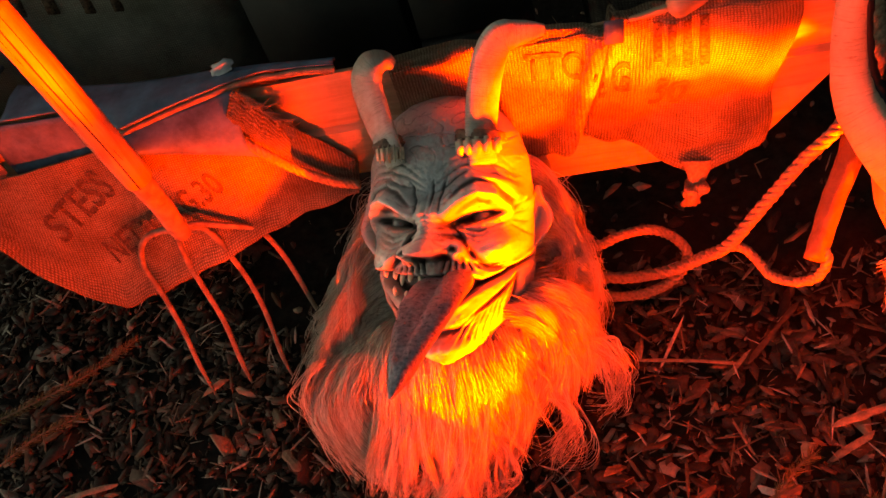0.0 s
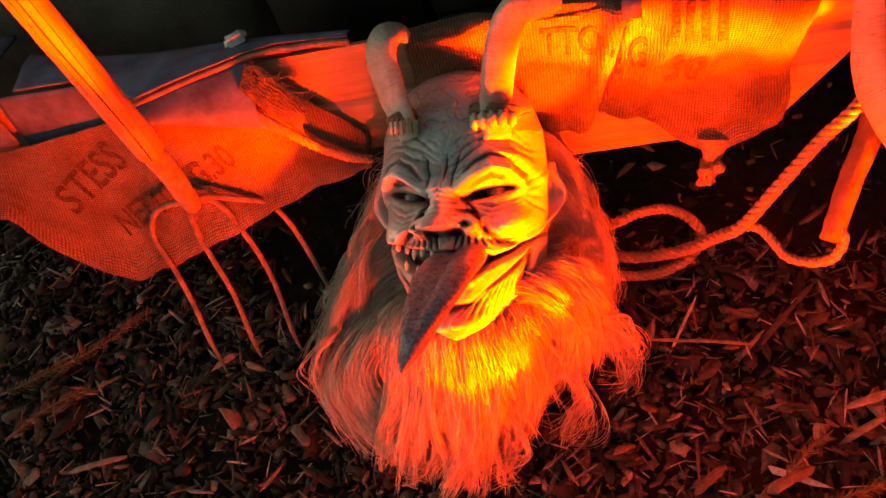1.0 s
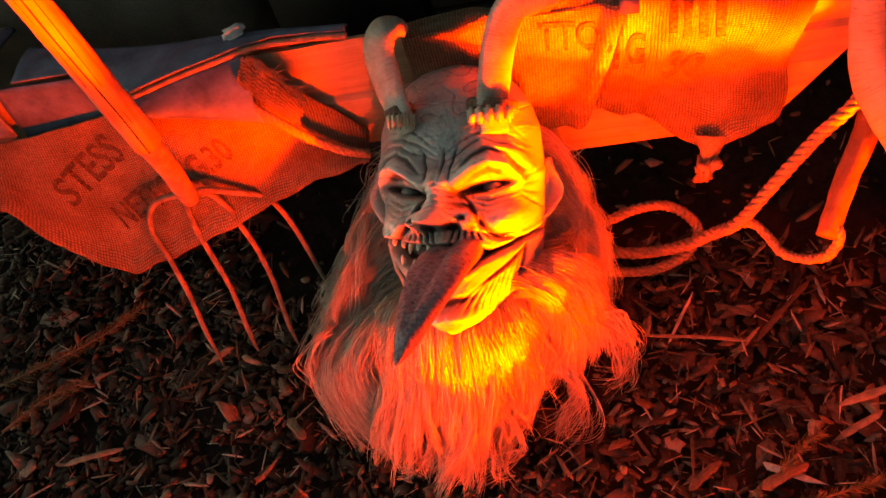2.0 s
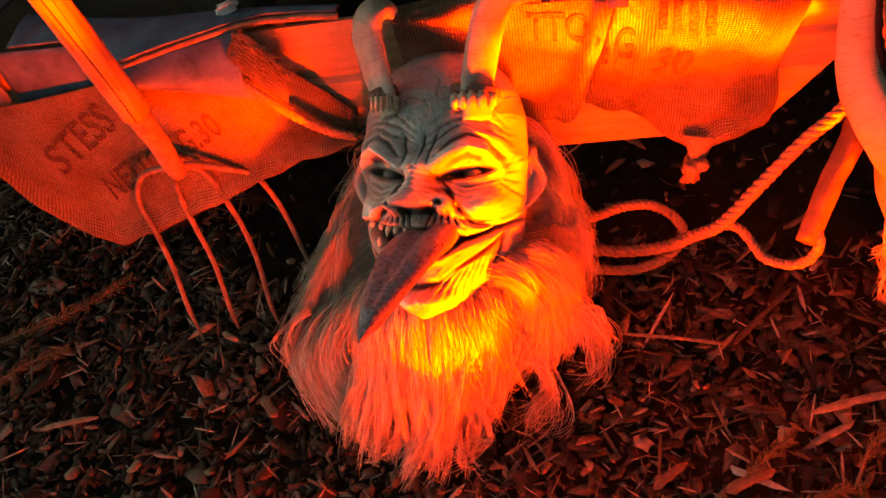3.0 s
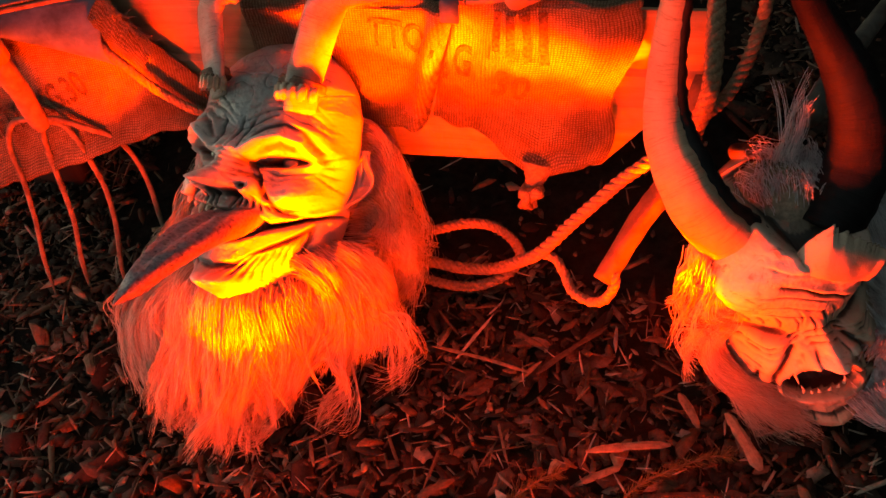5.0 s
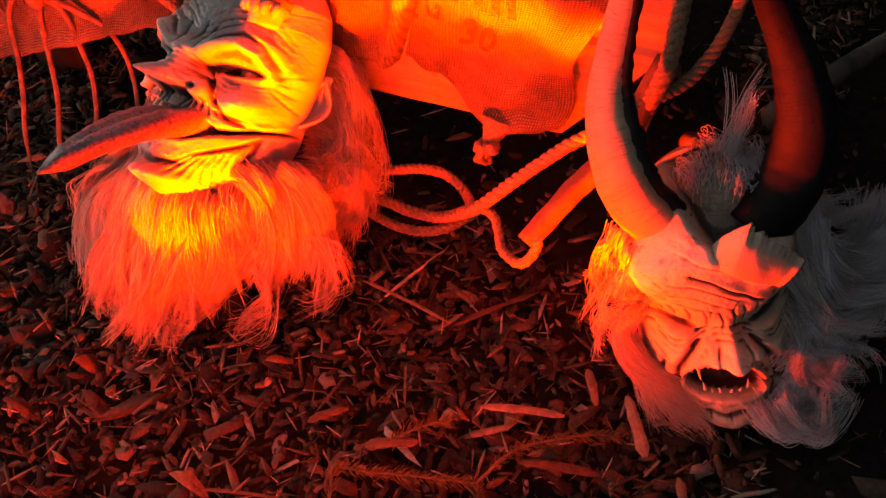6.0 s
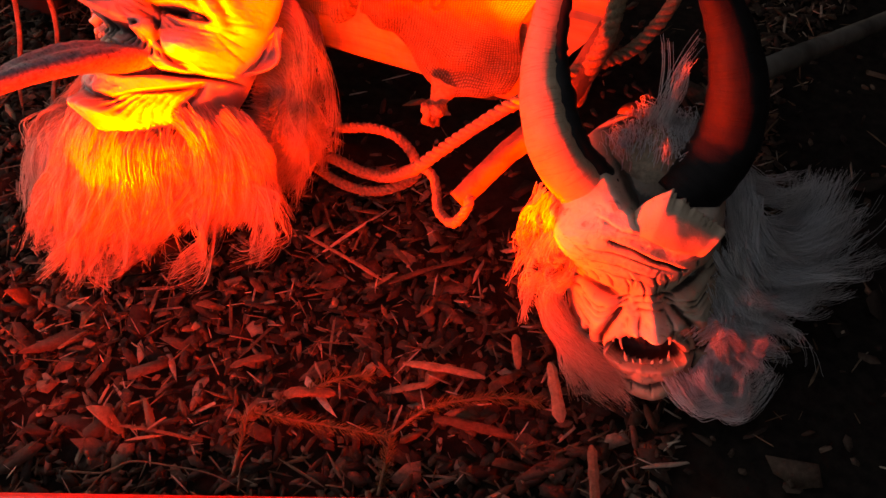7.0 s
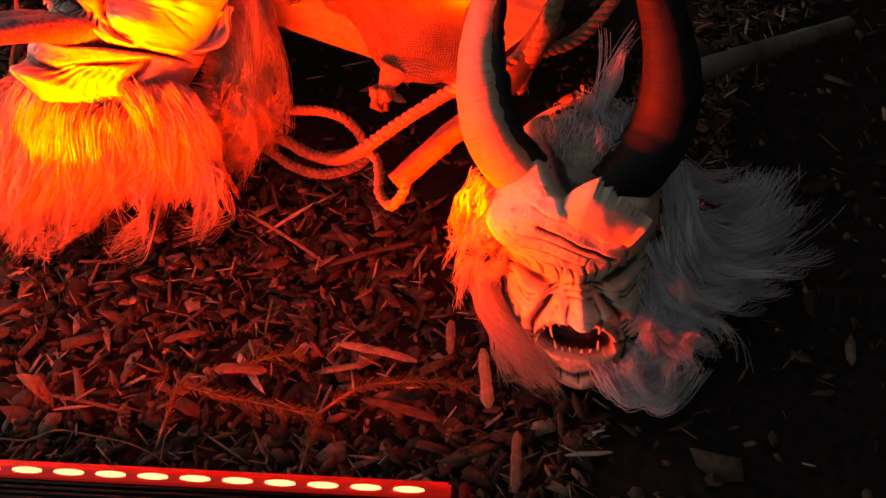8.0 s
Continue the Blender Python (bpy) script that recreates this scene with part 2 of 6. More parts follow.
BARK_STOPS = [(0.0, (0.024, 0.016, 0.011)), (0.4, (0.056, 0.036, 0.024)), (0.8, (0.105, 0.067, 0.044)), (0.94, (0.2, 0.135, 0.09)), (1.0, (0.4, 0.3, 0.21))]
BARK = mat_island("bark_mulch", BARK_STOPS)
CHIP = mat_island("pale_wood_chip", [(0.0, (0.08, 0.047, 0.027)), (0.6, (0.17, 0.105, 0.06)), (1.0, (0.36, 0.26, 0.16))], 0.8, 120, 0.25, True)
SPLINTER = mat_island("dry_splinter", [(0.0, (0.08, 0.05, 0.027)), (0.6, (0.22, 0.15, 0.09)), (1.0, (0.55, 0.47, 0.36))])
NEEDLE = mat_island("dry_spruce_needle", [(0.0, (0.1, 0.085, 0.03)), (1.0, (0.24, 0.17, 0.07))])
HOUSING = mat_plain("black_anodised_housing", (0.012, 0.012, 0.013), 0.35, 0.2, 50, 0.4)
LENS = mat_glow("lit_red_acrylic", (0.6, 0.014, 0.01), 0.4)
LED = mat_glow("lit_led", (1.0, 0.24, 0.1), 5.0)
BACK = mat_plain("near_black_board", (0.022, 0.02, 0.018), 0.9, 0.4, 12)
STONE = mat_plain("pale_stone", (0.45, 0.45, 0.43), 0.8, 0.2, 60)

# ---------------------------------------------------------------- builders
ROOTS = {}


def thing(name, at, label, category, group="", kind=""):
    ob = new(name)
    ob.location = at
    ROOTS[ob.name] = Vector(at)
    return tagged(ob, label, category, group, kind)


def mesh_from(name, verts, faces, material, smooth=True):
    me = bpy.data.meshes.new(name)
    me.from_pydata([tuple(v) for v in verts], [], [tuple(f) for f in faces])
    me.materials.append(material)
    if smooth:
        me.polygons.foreach_set("use_smooth", [True] * len(me.polygons))
    me.update()
    return me


def attach(name, me, parent, label=""):
    """Hangs a mesh with world coordinates under a thing or a part."""
    ob = new(name, me)
    root = parent
    while root.parent:
        root = root.parent
    me.transform(Matrix.Translation(-ROOTS[root.name]))
    ob.parent = parent
    if label:
        ob["label"] = label
    return ob


def part(name, bm, material, parent, label=""):
    me = bpy.data.meshes.new(name)
    bm.to_mesh(me)
    bm.free()
    me.materials.append(material)
    me.polygons.foreach_set("use_smooth", [True] * len(me.polygons))
    return attach(name, me, parent, label)


def block(size, at, turn=(0, 0, 0), bevel=0.003, rough=0.0, seed=0):
    """A bevelled, slightly uneven block."""
    bm = bmesh.new()
    bmesh.ops.create_cube(bm, size=1)
    bmesh.ops.scale(bm, vec=size, verts=bm.verts)
    if bevel:
        bmesh.ops.bevel(bm, geom=bm.edges[:], offset=bevel, segments=2, affect="EDGES")
    if rough:
        rng = random.Random(seed)
        for v in bm.verts:
            v.co += Vector((rng.uniform(-rough, rough), rng.uniform(-rough, rough), rng.uniform(-rough, rough)))
    bmesh.ops.transform(bm, matrix=pose(*at, *turn), verts=bm.verts)
    return bm


def spline(points, n):
    """n places along a smooth line through the points."""
    p = np.array(points, float)
    q = np.vstack([2 * p[0] - p[1], p, 2 * p[-1] - p[-2]])
    out = []
    for s in np.linspace(0, len(p) - 1, n):
        i = min(int(s), len(p) - 2)
        t = s - i
        a, b, c, d = q[i:i + 4]
        out.append(0.5 * (2 * b + (c - a) * t + (2 * a - 5 * b + 4 * c - d) * t * t + (3 * b - a - 3 * c + d) * t ** 3))
    return np.array(out)


def frames_along(path, ref=(0.13, 0.21, 0.97)):
    tan = np.gradient(path, axis=0)
    tan /= np.linalg.norm(tan, axis=1)[:, None] + 1e-12
    side = np.zeros_like(path)
    s = np.cross(tan[0], ref)
    for i, t in enumerate(tan):
        s = s - t * s.dot(t)
        s /= np.linalg.norm(s) + 1e-12
        side[i] = s
    return tan, side, np.cross(tan, side)


def tube(path, radii, sides=10, flat=1.0, cap=True, ref=(0.13, 0.21, 0.97), lump=0.0, seed=0):
    """Verts and faces of a tapering tube; flat squeezes one way across it."""
    path = np.array(path, float)
    tan, a, b = frames_along(path, ref)
    ang = np.linspace(0, 2 * np.pi, sides, endpoint=False)
    rng = np.random.RandomState(seed)
    r = np.broadcast_to(radii, (len(path),)).astype(float)[:, None] * (1 + lump * rng.uniform(-1, 1, (len(path), sides)))
    v = path[:, None, :] + (np.cos(ang) * r)[..., None] * a[:, None, :] + (np.sin(ang) * r * flat)[..., None] * b[:, None, :]
    verts = v.reshape(-1, 3)
    faces = [(i * sides + j, i * sides + (j + 1) % sides, (i + 1) * sides + (j + 1) % sides, (i + 1) * sides + j)
             for i in range(len(path) - 1) for j in range(sides)]
    if cap:
        faces.append(tuple(range(sides - 1, -1, -1)))
        k = (len(path) - 1) * sides
        faces.append(tuple(range(k, k + sides)))
    return verts, faces


def joined(pieces):
    verts, faces, k = [], [], 0
    for v, f in pieces:
        verts.append(np.asarray(v))
        faces += [tuple(i + k for i in q) for q in f]
        k += len(v)
    return np.vstack(verts), faces


def rope_meshes(points, radius, material, twist=0.045, strands_n=3, seed=0, steps=None):
    """A laid rope: strands that wind round one another."""
    dense = spline(points, steps or 40)
    length = np.linalg.norm(np.diff(dense, axis=0), axis=1).sum()
    n = max(12, int(length / 0.0045))
    path = spline(points, n)
    tan, a, b = frames_along(path)
    s = np.concatenate([[0], np.cumsum(np.linalg.norm(np.diff(path, axis=0), axis=1))])
    made = []
    for k in range(strands_n):
        w = 2 * np.pi * (s / twist + k / strands_n)
        line = path + radius * 0.46 * (np.cos(w)[:, None] * a + np.sin(w)[:, None] * b)
        v, f = tube(line, radius * 0.58, 8, lump=0.07, seed=seed + k)
        made.append(mesh_from("strand", v, f, material))
    return made


def strand_mesh(name, paths, root, tip, material, sides=3):
    """Many hairs as thin tapering tubes in one mesh; paths is an array (hairs, places, 3)."""
    p = np.asarray(paths, float)
    n, k, _ = p.shape
    tan = np.gradient(p, axis=1)
    tan /= np.linalg.norm(tan, axis=2, keepdims=True) + 1e-9
    ref = np.array((0.31, 0.17, 0.93))
    a = np.cross(tan, ref)
    a /= np.linalg.norm(a, axis=2, keepdims=True) + 1e-9
    b = np.cross(tan, a)
    t = np.linspace(0, 1, k)
    r = (root + (tip - root) * t ** 1.6)[None, :, None]
    ang = np.linspace(0, 2 * np.pi, sides, endpoint=False)
    rings = np.stack([p + r * (np.cos(w) * a + np.sin(w) * b) for w in ang], axis=2)
    verts = rings.reshape(-1, 3)
    base = np.arange(n)[:, None, None] * k * sides + np.arange(k - 1)[None, :, None] * sides
    j = np.arange(sides)[None, None, :]
    j2 = (j + 1) % sides
    quads = np.stack([base + j, base + j2, base + sides + j2, base + sides + j], axis=-1).reshape(-1, 4)
    me = bpy.data.meshes.new(name)
    me.vertices.add(len(verts))
    me.vertices.foreach_set("co", verts.ravel())
    me.loops.add(quads.size)
    me.loops.foreach_set("vertex_index", quads.ravel().astype(np.int32))
    me.polygons.add(len(quads))
    me.polygons.foreach_set("loop_start", np.arange(0, quads.size, 4, dtype=np.int32))
    me.polygons.foreach_set("use_smooth", np.ones(len(quads), bool))
    me.materials.append(material)
    me.update(calc_edges=True)
    return me


def locks(rng, roots, tips, rise, count, places=14, spread=0.012, curl=0.006, sag=0.5, fray=0.35):
    """Hairs that leave the roots along rise and fall to the tips, in locks that draw together towards their ends.
    roots, tips, rise: arrays (locks, 3); count: hairs a lock."""
    roots, tips, rise = (np.asarray(q, float) for q in (roots, tips, rise))
    m = len(roots)
    out = []
    t = np.linspace(0, 1, places)[None, :, None]
    for i in range(m):
        r = roots[i] + rng.normal(0, spread, (count, 3))
        e = tips[i] + rng.normal(0, spread * fray, (count, 3))
        e = e + (e - r) * rng.uniform(-0.18, 0.06, (count, 1))
        up = rise[i] * rng.uniform(0.8, 1.2, (count, 1))
        c1 = r + up
        c2 = r * (1 - sag) + e * sag + up * 0.9
        path = (1 - t) ** 3 * r[:, None] + 3 * (1 - t) ** 2 * t * c1[:, None] + 3 * (1 - t) * t * t * c2[:, None] + t ** 3 * e[:, None]
        ph, fr = rng.uniform(0, 6.28, 3), rng.uniform(3, 8)
        amp = curl * rng.uniform(0.5, 1.5)
        for ax in range(3):
            path[..., ax] += amp * np.sin(fr * t[..., 0] + ph[ax] + rng.normal(0, 0.25, (count, 1))) * t[..., 0] ** 1.3
        path[..., 2] = np.maximum(path[..., 2], 0.006 + 0.004 * rng.rand(count, 1))
        out.append(path)
    return np.concatenate(out)


def flow(rng, ctrl, count, places=14, spread=0.008, fray=0.7, wave=0.006, turns=1.5, low=0.006, hook=None, fuzz=0.12):
    """Hairs in locks along cubic curves; ctrl: array (locks, 4, 3). Each lock waves as one, draws together by fray
    at its end and there bends towards hook."""
    ctrl = np.asarray(ctrl, float)
    t = np.linspace(0, 1, places)
    b = np.stack([(1 - t) ** 3, 3 * (1 - t) ** 2 * t, 3 * (1 - t) * t * t, t ** 3], 1)
    out = []
    for c in ctrl:
        line = b @ c
        off = rng.normal(0, spread, (count, 1, 3)) * (1 + (fray - 1) * t ** 0.8)[None, :, None]
        ph, amp = rng.uniform(0, 6.28, 3), wave * rng.uniform(0.5, 1.5)
        bend = turns * rng.uniform(0.75, 1.25)
        sway = np.stack([np.sin(2 * np.pi * bend * t + ph[k]) * t for k in range(3)], 1) * amp
        own = rng.uniform(0, 6.28, (count, 1, 3))
        small = fuzz * wave * np.sin(2 * np.pi * 1.6 * t[None, :, None] + own) * t[None, :, None]
        path = line[None] + off + sway[None] + small
        if hook is not None:
            path = path + (np.clip((t - 0.5) / 0.5, 0, 1) ** 2)[None, :, None] * np.array(hook) * rng.uniform(0.1, 1.3) * rng.uniform(0.7, 1.2, (count, 1, 1))
        cut = 1 - (1 - rng.uniform(0.72, 1.0, (count, 1, 1)) * rng.uniform(0.9, 1.06)) * t[None, :, None]
        path = path[:, :1] + (path - path[:, :1]) * cut
        path[..., 2] = np.maximum(path[..., 2], low + 0.006 * rng.rand(count, 1))
        out.append(path)
    return np.concatenate(out)


def sheet_mesh(name, fn, nu, nv, size, material):
    """A sheet through fn(u, v), with a texture map in metres."""
    verts = [fn(u, v) for v in np.linspace(0, 1, nv) for u in np.linspace(0, 1, nu)]
    faces = [(j * nu + i, j * nu + i + 1, (j + 1) * nu + i + 1, (j + 1) * nu + i) for j in range(nv - 1) for i in range(nu - 1)]
    me = mesh_from(name, verts, faces, material)
    uv = me.uv_layers.new(name="UVMap")
    for loop in me.loops:
        j, i = divmod(loop.vertex_index, nu)
        uv.data[loop.index].uv = (i / (nu - 1) * size[0], j / (nv - 1) * size[1])
    return me


def gauss(x, z, cx, cz, sx, sz):
    return np.exp(-((x - cx) / sx) ** 2 - ((z - cz) / sz) ** 2)


def near_line(x, z, pts):
    """How far each place lies from a broken line, and where along it (0 to 1)."""
    best, along = np.full(x.shape, 1e9), np.zeros(x.shape)
    k = len(pts) - 1
    for i in range(k):
        (ax, az), (bx, bz) = pts[i], pts[i + 1]
        dx, dz = bx - ax, bz - az
        s = np.clip(((x - ax) * dx + (z - az) * dz) / (dx * dx + dz * dz), 0, 1)
        d = np.hypot(x - ax - s * dx, z - az - s * dz)
        closer = d < best
        best = np.where(closer, d, best)
        along = np.where(closer, (i + s) / k, along)
    return best, along


def crease(x, z, pts, width, depth, fade=True):
    d, s = near_line(x, z, pts)
    f = np.sin(np.pi * np.clip(s, 0.03, 0.97)) ** 0.5 if fade else 1.0
    return depth * np.exp(-(d / width) ** 2) * f


def np_noise(x, z, scale, seed=0):
    return np.vectorize(lambda a, b: noise.noise((a * scale, b * scale, seed * 7.3)))(x, z)


def head_mesh(name, to_world, table, axis, back, carve, mouth, skin, nu=340, nv=320, cavity=0.75):
    """A carved head: level cross-sections from the table (height, half width, front), with carve(x, z) added outwards.
    Returns the mesh; faces inside mouth(x, z) take the second material, carve's second answer is the darkening in the
    grooves and hollows."""
    hs = np.array([r[0] for r in table])
    z = np.linspace(hs[0], hs[-1], nv)
    w = np.interp(z, hs, [r[1] for r in table])
    f = np.interp(z, hs, [r[2] for r in table])
    ker = np.exp(-np.linspace(-2, 2, 15) ** 2)
    ker /= ker.sum()
    w = np.convolve(np.pad(w, 7, "edge"), ker, "valid")
    f = np.convolve(np.pad(f, 7, "edge"), ker, "valid")
    q = np.linspace(-1, 1, nu)
    ang = np.pi * (0.45 * q + 0.55 * q ** 3)
    A, Z = np.meshgrid(ang, z)
    W, FR = w[:, None], f[:, None]
    front = np.where(np.cos(A) > 0, FR - axis, back * (W / W.max()) ** 0.5)
    X = W * np.sign(np.sin(A)) * np.abs(np.sin(A)) ** 1.08
    OUT = axis + front * np.sign(np.cos(A)) * np.abs(np.cos(A)) ** 1.08
    facing = np.clip((np.cos(A) + 0.25) / 0.6, 0, 1)
    D, recess_dark = carve(X, Z)
    D = D * facing
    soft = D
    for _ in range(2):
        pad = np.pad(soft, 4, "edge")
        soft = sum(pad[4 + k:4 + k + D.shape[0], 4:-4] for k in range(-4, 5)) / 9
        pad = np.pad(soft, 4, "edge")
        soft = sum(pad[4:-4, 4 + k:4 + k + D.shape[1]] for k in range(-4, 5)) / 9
    # also darker where the carving dips below its smoothed surface
    recess_dark = recess_dark + cavity * np.clip((soft - D - 0.0004) / 0.0022, 0, 1)
    # the most raised carving gets the lighter tone that stands for bright light
    highlight = np.clip((D - 0.011) / 0.012, 0, 1) * np.clip(1 - recess_dark, 0, 1)
    X2, O2 = X + D * np.sin(A) * 0.55, OUT + D * np.clip(np.cos(A), 0.35, 1)
    pts = np.stack([X2, -O2, Z], axis=-1).reshape(-1, 3)
    R = np.array(to_world.to_3x3())
    verts = pts @ R.T + np.array(to_world.translation)
    faces = [(j * nu + i, j * nu + i + 1, (j + 1) * nu + i + 1, (j + 1) * nu + i) for j in range(nv - 1) for i in range(nu - 1)]
    faces.append(tuple(range((nv - 1) * nu, nv * nu)))
    faces.append(tuple(range(nu - 1, -1, -1)))
    me = mesh_from(name, verts, faces, skin)
    me.materials.append(MOUTH)
    inside = (mouth(X, Z) > 0.55) & (facing > 0.5)
    idx = [1 if inside[j, i] and inside[j + 1, i + 1] else 0 for j in range(nv - 1) for i in range(nu - 1)] + [0, 0]
    me.polygons.foreach_set("material_index", idx)
    at = me.attributes.new("recess_dark", "FLOAT", "POINT")
    at.data.foreach_set("value", np.clip(recess_dark * facing, 0, 1).ravel().astype(np.float32))
    at = me.attributes.new("highlight", "FLOAT", "POINT")
    at.data.foreach_set("value", (highlight * facing).ravel().astype(np.float32))
    return me


def local_frame(origin, right, up):
    """Axes of a mask: x to its right as one faces it, y into it, z up its face."""
    r = Vector(right).normalized()
    u = Vector(up)
    u = (u - r * u.dot(r)).normalized()
    y = u.cross(r)
    m = Matrix((r, y, u)).transposed().to_4x4()
    m.translation = origin
    return m


def at_local(m, x, out, z):
    return m @ Vector((x, -out, z))


def cone_tooth(m, x, out, z, length, width, lean=0.0, down=True):
    s = -1 if down else 1
    pts = [at_local(m, x, out - 0.006, z - s * 0.004), at_local(m, x + lean * 0.4, out + 0.001, z + s * length * 0.5), at_local(m, x + lean, out - 0.001, z + s * length)]
    return tube(spline(pts, 5), [width, width * 0.95, width * 0.75, width * 0.5, width * 0.12], 7)


def horn_mesh(name, points, radii, material, flat=0.75, ref=(0, 0, 1), rings=0.03, seed=0, n=70, sides=22):
    path = spline(points, n)
    rad = np.interp(np.linspace(0, 1, n), np.linspace(0, 1, len(radii)), radii)
    rad = rad * (1 + rings * np.sin(np.linspace(0, 1, n) * 95 + 3 * np.sin(np.linspace(0, 9, n))))
    v, f = tube(path, rad, sides, flat, True, ref, 0.005, seed)
    me = mesh_from(name, v, f, material)
    uv = me.uv_layers.new(name="UVMap")
    for loop in me.loops:
        j, i = divmod(loop.vertex_index, sides)
        uv.data[loop.index].uv = (i / sides * 0.15, j / n * 0.3)
    return me


# ---------------------------------------------------------------- ground
def graded(lo, hi, fine_lo, fine_hi, step):
    inner = list(np.arange(fine_lo, fine_hi + 1e-6, step))
    a, s, left = fine_lo, step, []
    while a > lo:
        s *= 1.7
        a -= s
        left.append(max(a, lo))
    b, s, right = fine_hi, step, []
    while b < hi:
        s *= 1.7
        b += s
        right.append(min(b, hi))
    return np.array(left[::-1] + inner + right)


def ground_height(x, y):
    return 0.012 * noise.noise((x * 3.1, y * 3.1, 0.4)) + 0.006 * noise.noise((x * 11, y * 11, 2.2)) - 0.012


def build_ground():
    xs, ys = graded(-40, 40, -1.4, 1.4, 0.02), graded(-40, 40, -0.3, 1.8, 0.02)
    verts = [(x, y, ground_height(x, y)) for y in ys for x in xs]
    n = len(xs)
    faces = [(j * n + i, j * n + i + 1, (j + 1) * n + i + 1, (j + 1) * n + i) for j in range(len(ys) - 1) for i in range(n - 1)]
    ob = new("ground", mesh_from("ground", verts, faces, SOIL))
    return tagged(ob, "dark soil under a thick layer of bark mulch", "ground", kind="structure")


GROUND = build_ground()


def chip_pieces(rng, n, area, size, thin, lift, long=1.0, keep=None):
    """Flat irregular six-sided chips lying at all angles, as arrays of verts and faces."""
    x0, x1, y0, y1 = area
    cx, cy = rng.uniform(x0, x1, n), rng.uniform(y0, y1, n)
    ln = size * rng.lognormal(0, 0.45, n)
    wd = ln * rng.uniform(0.22, 0.62, n) / long
    th = thin * rng.uniform(0.6, 1.5, n)
    ang = np.linspace(0, 2 * np.pi, 6, endpoint=False)[None, :] + rng.uniform(-0.35, 0.35, (n, 6))
    rr = rng.uniform(0.55, 1.15, (n, 6))
    px, py = np.cos(ang) * rr * ln[:, None] / 2, np.sin(ang) * rr * wd[:, None] / 2
    top = np.stack([px * 0.93, py * 0.9, np.repeat(th[:, None] / 2, 6, 1) * rng.uniform(0.5, 1.4, (n, 6))], -1)
    bot = np.stack([px, py, -np.repeat(th[:, None] / 2, 6, 1)], -1)
    v = np.concatenate([top, bot], 1)
    yaw, pitch, roll = rng.uniform(0, 2 * np.pi, n), rng.normal(0, 0.3, n), rng.normal(0, 0.42, n)
    c, s = np.cos(roll)[:, None], np.sin(roll)[:, None]
    v = np.stack([v[..., 0], v[..., 1] * c - v[..., 2] * s, v[..., 1] * s + v[..., 2] * c], -1)
    c, s = np.cos(pitch)[:, None], np.sin(pitch)[:, None]
    v = np.stack([v[..., 0] * c + v[..., 2] * s, v[..., 1], -v[..., 0] * s + v[..., 2] * c], -1)
    c, s = np.cos(yaw)[:, None], np.sin(yaw)[:, None]
    v = np.stack([v[..., 0] * c - v[..., 1] * s, v[..., 0] * s + v[..., 1] * c, v[..., 2]], -1)
    gz = np.array([ground_height(a, b) for a, b in zip(cx, cy)])
    v += np.stack([cx, cy, gz + lift * rng.uniform(0, 1, n) + 0.003], -1)[:, None, :]
    # few chips under the beam and far right, so dark soil shows
    bare = (cy > 0.775 + 0.02 * np.sin(cx * 17)) & (cx > -0.56) & (cx < 0.4) & (rng.rand(n) < 0.94)
    bare |= (cx > 0.585 + 0.04 * np.sin(cy * 9) + 0.12 * np.clip(0.62 - cy, -0.3, 0.3)) & (rng.rand(n) < 0.93)
    return v[~bare] if n > 1 else v


def chips_mesh(name, v, material):
    n = len(v)
    me = bpy.data.meshes.new(name)
    one = [(0, 1, 2, 3, 4, 5)] + [(i, 6 + i, 6 + (i + 1) % 6, (i + 1) % 6) for i in range(6)]
    sizes = np.tile([len(f) for f in one], n)
    idx = (np.concatenate(one)[None, :] + 12 * np.arange(n)[:, None]).ravel()
    me.vertices.add(n * 12)
    me.vertices.foreach_set("co", v.reshape(-1))
    me.loops.add(len(idx))
    me.loops.foreach_set("vertex_index", idx.astype(np.int32))
    me.polygons.add(len(sizes))
    me.polygons.foreach_set("loop_start", np.concatenate([[0], np.cumsum(sizes)[:-1]]).astype(np.int32))
    me.materials.append(material)
    me.update(calc_edges=True)
    return me


def build_mulch():
    rng = np.random.RandomState(4)
    ob = new("bark_mulch", chips_mesh("bark_mulch", np.concatenate([
        chip_pieces(rng, 26000, (-1.35, 1.15, 0.0, 1.7), 0.019, 0.0028, 0.014),
        chip_pieces(rng, 3600, (-1.35, 1.15, 0.0, 1.7), 0.032, 0.0045, 0.015),
        chip_pieces(rng, 9000, (-1.35, 1.15, 0.0, 1.7), 0.011, 0.003, 0.02)]), BARK))
    tagged(ob, "loose reddish-brown bark mulch covering the bed", "bark mulch", kind="stuff")
    ob = new("wood_splinters", chips_mesh("wood_splinters", np.concatenate([
        chip_pieces(rng, 9000, (-1.3, 1.1, 0.0, 1.6), 0.024, 0.0012, 0.024, 6.0),
        chip_pieces(rng, 1800, (-1.3, 1.1, 0.0, 1.6), 0.036, 0.002, 0.022, 3.5)]), SPLINTER))
    tagged(ob, "fine dry splinters scattered among the bark mulch", "wood splinters", kind="stuff")


build_mulch()

# ---------------------------------------------------------------- the beam, its sheets and sacks
def lerp_table(x, table):
    return float(np.interp(x, [r[0] for r in table], [r[1] for r in table]))


